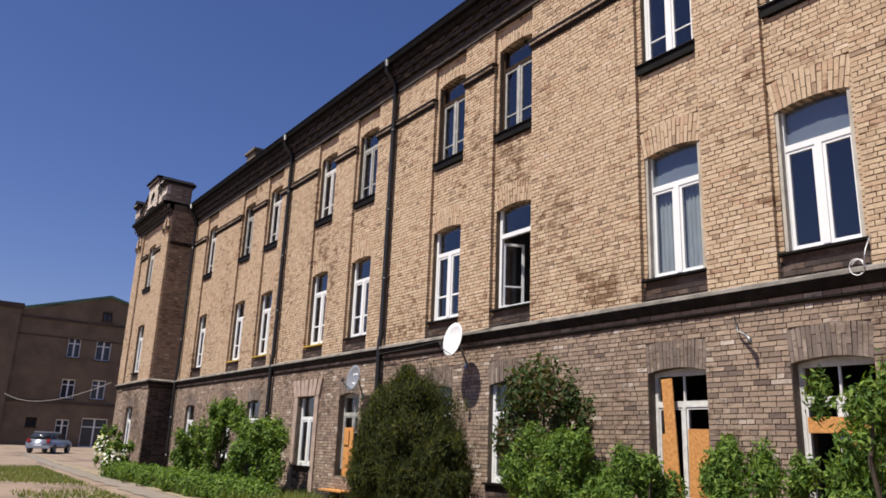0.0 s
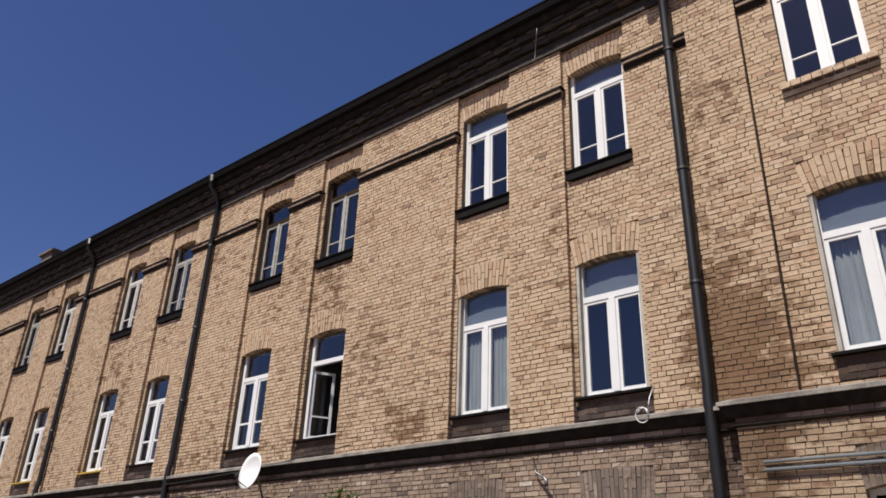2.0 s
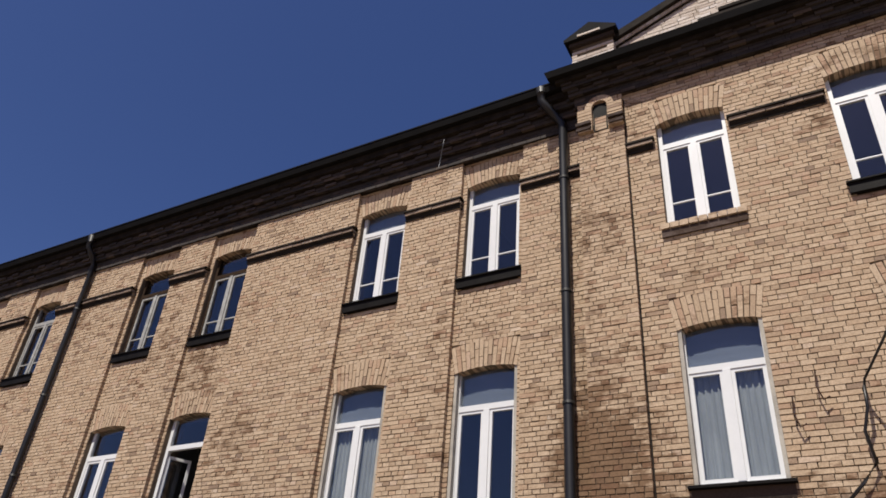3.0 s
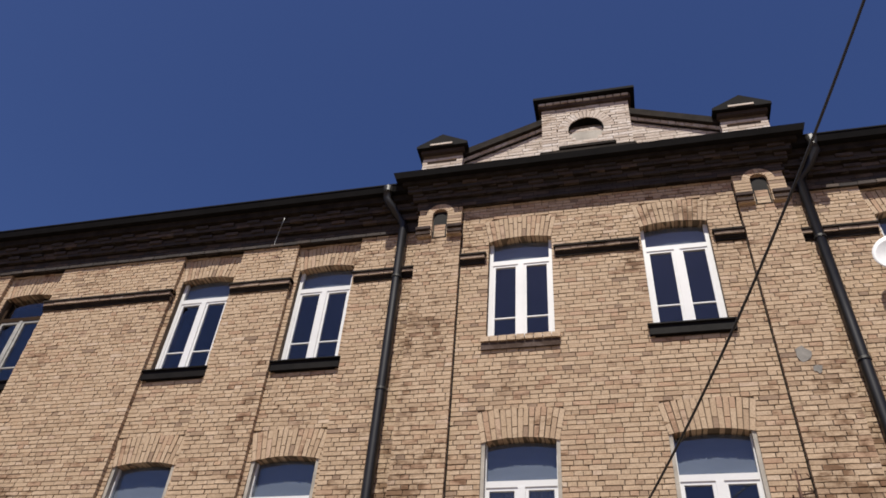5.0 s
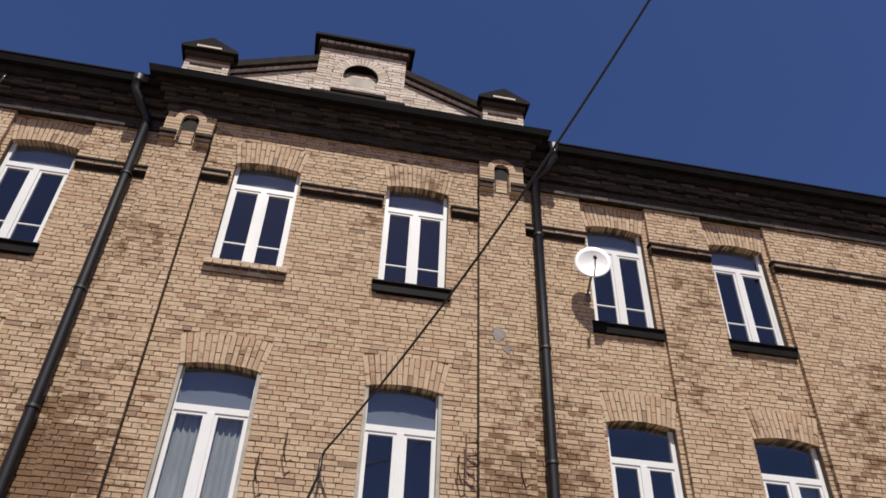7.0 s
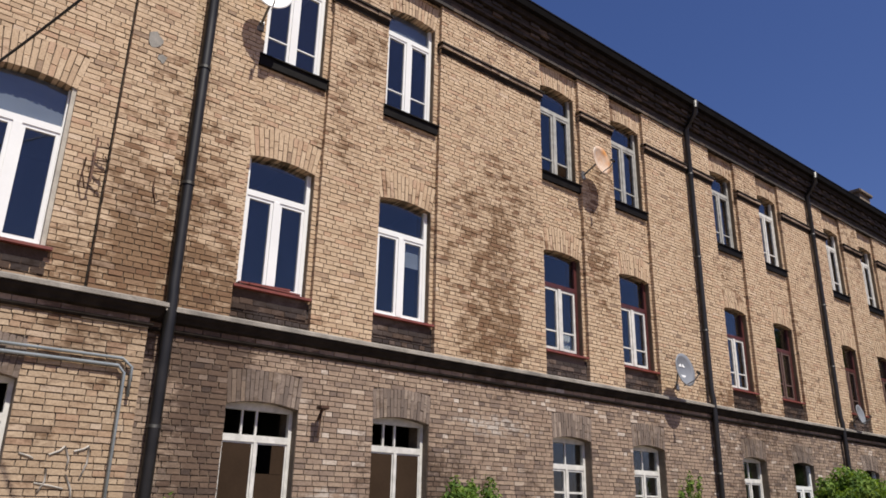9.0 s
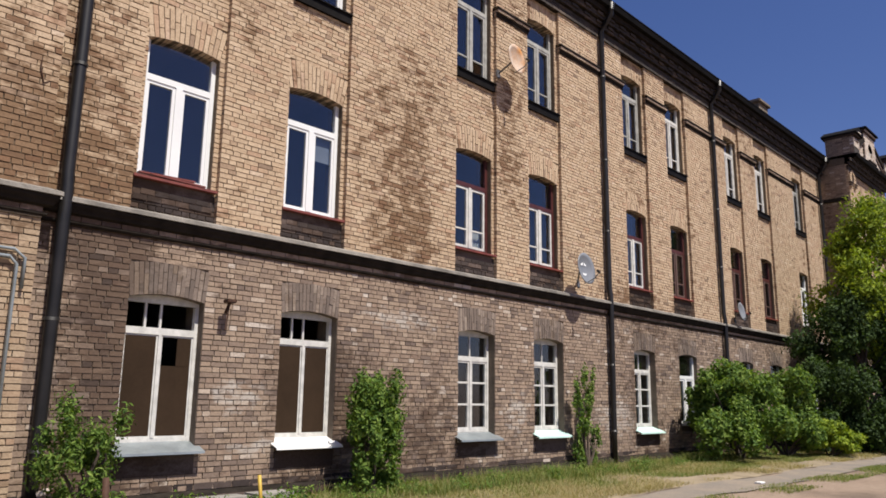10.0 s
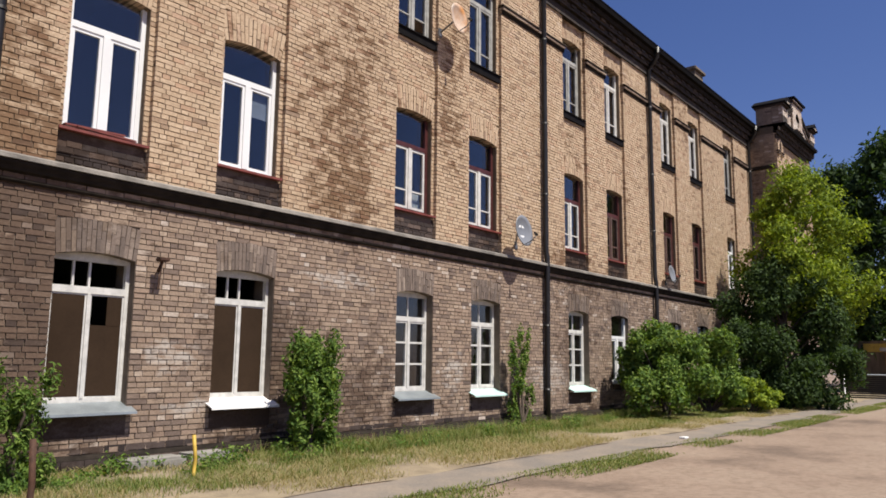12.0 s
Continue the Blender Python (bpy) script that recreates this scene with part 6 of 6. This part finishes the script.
# ---- the twin building and the car at the far left ----
far = tagged(new("far_building"), "three-storey brick block seen end-on in shade", "building")
FX, FY0, FY1 = -80.0, 6.8, 25.0
holes = [(13.24, 8.77, 10.67, 0.58), (15.9, 8.72, 10.68, 0.70), (13.27, 4.91, 6.72, 0.60), (15.97, 4.99, 6.84, 0.64), (13.3, 1.05, 2.96, 0.58), (16.12, 0.49, 3.2, 1.16), (10.64, 2.14, 3.02, 0.46), (15.77, 12.6, 13.5, 0.43)]
rects = [(h[0] - h[3], h[0] + h[3], h[1], h[2]) for h in holes]
part("wall", body_mesh("wall", FY0, FY1, -0.8, 12.3, 0.0, 0.5, [r for r in rects if r[3] < 12], M_FAR_WALL), far, "brown brick end wall", Matrix(((0, 1, 0, FX - 0.5), (1, 0, 0, 0), (0, 0, 1, 0), (0, 0, 0, 1))))
for b in ((FX - 30, FX - 0.5, FY0, FY0 + 0.5, -0.8, 12.3), (FX - 30, FX - 0.5, FY1 - 0.5, FY1, -0.8, 12.3), (FX - 1.2, FX - 1.0, FY0, FY1, -0.8, 12.3)):
    part("wall", boxes_mesh("wall", [b], M_FAR_WALL), far)
swap = Matrix(((0, 1, 0, FX - 0.5), (1, 0, 0, 0), (0, 0, 1, 0), (0, 0, 0, 1)))
part("gable", prism("gable", [(FY0, 12.3), (FY1, 12.3), (15.86, 14.9)], 0, 0.5, M_FAR_WALL), far, "brown brick gable", swap)
for z, o, h in ((12.1, 0.12, 0.22), (4.35, 0.1, 0.25), (10.5, 0.06, 0.12)):
    part("band", boxes_mesh("band", [(FX, FX + o, FY0 - 0.05, FY1 + 0.05, z, z + h)], M_FAR_TRIM), far, "dark brick band")
part("corner_pier", boxes_mesh("corner_pier", [(FX - 1.5, FX + 0.3, FY0 - 0.6, FY0 + 1.4, -0.8, 12.8)], M_FAR_WALL), far, "projecting corner pier")
part("pier_cap", bevel_box("pier_cap", FX - 1.7, FX + 0.5, FY0 - 0.8, FY0 + 1.6, 12.8, 13.3, M_FAR_TRIM, 0.05), far)
part("roof", prism("roof", [(FY0 - 0.4, 12.35), (15.86, 15.0), (FY1 + 0.4, 12.35), (FY1 + 0.4, 12.5), (15.86, 15.2), (FY0 - 0.4, 12.55)], 0, 30, M_GREEN_ROOF), far, "green sheet-metal roof", Matrix(((0, -1, 0, FX + 0.25), (1, 0, 0, 0), (0, 0, 1, 0), (0, 0, 0, 1))))
part("chimney", boxes_mesh("chimney", [(FX - 6, FX - 4.5, 11.3, 12.7, 12.6, 14.3)], M_FAR_TRIM), far, "wide brick chimney")
for yy, z0, z1, hw in holes:
    small = z0 > 12
    cut = z0 + (z1 - z0) * 0.68
    panes = [(p, r, c, d) for p, r in ((yy - hw + 0.09, yy - 0.07), (yy + 0.07, yy + hw - 0.09)) for c, d in ((z0 + 0.09, cut), (cut + 0.09, z1 - 0.1))]
    turn = Matrix(((0, 1, 0, FX - 0.25 + (0.28 if small else 0)), (1, 0, 0, 0), (0, 0, 1, 0), (0, 0, 0, 1)))
    f = part("window", body_mesh("window", yy - hw, yy + hw, z0, z1, 0.0, 0.07, panes, M_UPVC if z1 < 12 and yy > 11 else M_BROWN), far, "white two-sash window" if z0 > 4 else "white framed ground-floor opening", turn)
    part("pane", bars("pane", [(yy - hw, yy + hw, z0, z1)], 0.025, 0.035, M_CARGLASS), f)
    part("sill", bars("sill", [(yy - hw - 0.1, yy + hw + 0.1, z0 - 0.12, z0)], 0.25 if not small else 0.0, 0.37 if not small else 0.10, M_FAR_TRIM), f)


def parked_car(x, y, turn):
    car = tagged(new("car"), "silver hatchback parked in the yard", "car")
    car.matrix_basis = pose(x, y, slope(x), 0, 0, turn)
    side = [(-2.0, 0.35), (2.0, 0.35), (2.05, 0.62), (1.95, 0.80), (1.0, 0.95), (-1.75, 0.98), (-2.02, 0.80), (-2.05, 0.5)]
    bm = bmesh.new()
    lo = [bm.verts.new((px, -0.84, pz)) for px, pz in side]
    hi = [bm.verts.new((px, 0.84, pz)) for px, pz in side]
    bm.faces.new(lo)
    bm.faces.new(hi[::-1])
    for i in range(len(side)):
        j = (i + 1) % len(side)
        bm.faces.new((lo[i], hi[i], hi[j], lo[j]))
    bmesh.ops.bevel(bm, geom=bm.edges[:], offset=0.07, segments=3, affect="EDGES")
    part("body", bm_data("body", bm, M_CAR, True), car)
    bm = bmesh.new()
    rows = [[bm.verts.new((1.05, s * 0.78, 0.93)), bm.verts.new((-1.88, s * 0.78, 0.95)), bm.verts.new((-1.45, s * 0.60, 1.42)), bm.verts.new((0.25, s * 0.60, 1.44))] for s in (-1, 1)]
    for r in rows:
        bm.faces.new(r)
    for i in range(4):
        bm.faces.new((rows[0][i], rows[1][i], rows[1][(i + 1) % 4], rows[0][(i + 1) % 4]))
    bmesh.ops.bevel(bm, geom=bm.edges[:], offset=0.06, segments=3, affect="EDGES")
    part("cabin_glass", bm_data("cabin_glass", bm, M_CARGLASS, True), car, "dark car windows")
    part("roof_panel", bevel_box("roof_panel", -1.5, 0.3, -0.62, 0.62, 1.39, 1.47, M_CAR, 0.03), car)
    for sx in (-1.28, 1.28):
        for sy in (-0.78, 0.78):
            wt = part("wheel", tube("wheel", [(sx, sy - 0.1, 0.31), (sx, sy + 0.1, 0.31)], 0.31, M_TYRE, 18), car)
            part("rim", tube("rim", [(sx, sy - 0.11, 0.31), (sx, sy + 0.11, 0.31)], 0.19, M_STEEL, 14), wt)
    for sy in (-0.66, 0.66):
        part("tail_light", bevel_box("tail_light", -2.06, -1.95, sy - 0.12, sy + 0.12, 0.72, 0.98, M_TAILLIGHT, 0.02), car)
    part("number_plate", bevel_box("number_plate", -2.075, -2.05, -0.25, 0.25, 0.5, 0.61, M_UPVC, 0.005), car)
    part("bumper", bevel_box("bumper", -2.1, -1.9, -0.82, 0.82, 0.32, 0.52, M_CAR, 0.05), car)


parked_car(-62.0, 9.7, 150)

# ---- single bricks nearest to the camera ----
for b in loose:
    w2, d2, h2 = (b[1] - b[0]) / 2, (b[3] - b[2]) / 2, (b[5] - b[4]) / 2
    me = boxes_mesh("brick", [(-w2, w2, -d2, d2, -h2, h2)], M_BRICK_PIECE, 0.0015, False)
    part("brick", me, loose_parent, "", Matrix.Translation(((b[0] + b[1]) / 2, (b[2] + b[3]) / 2, (b[4] + b[5]) / 2)))
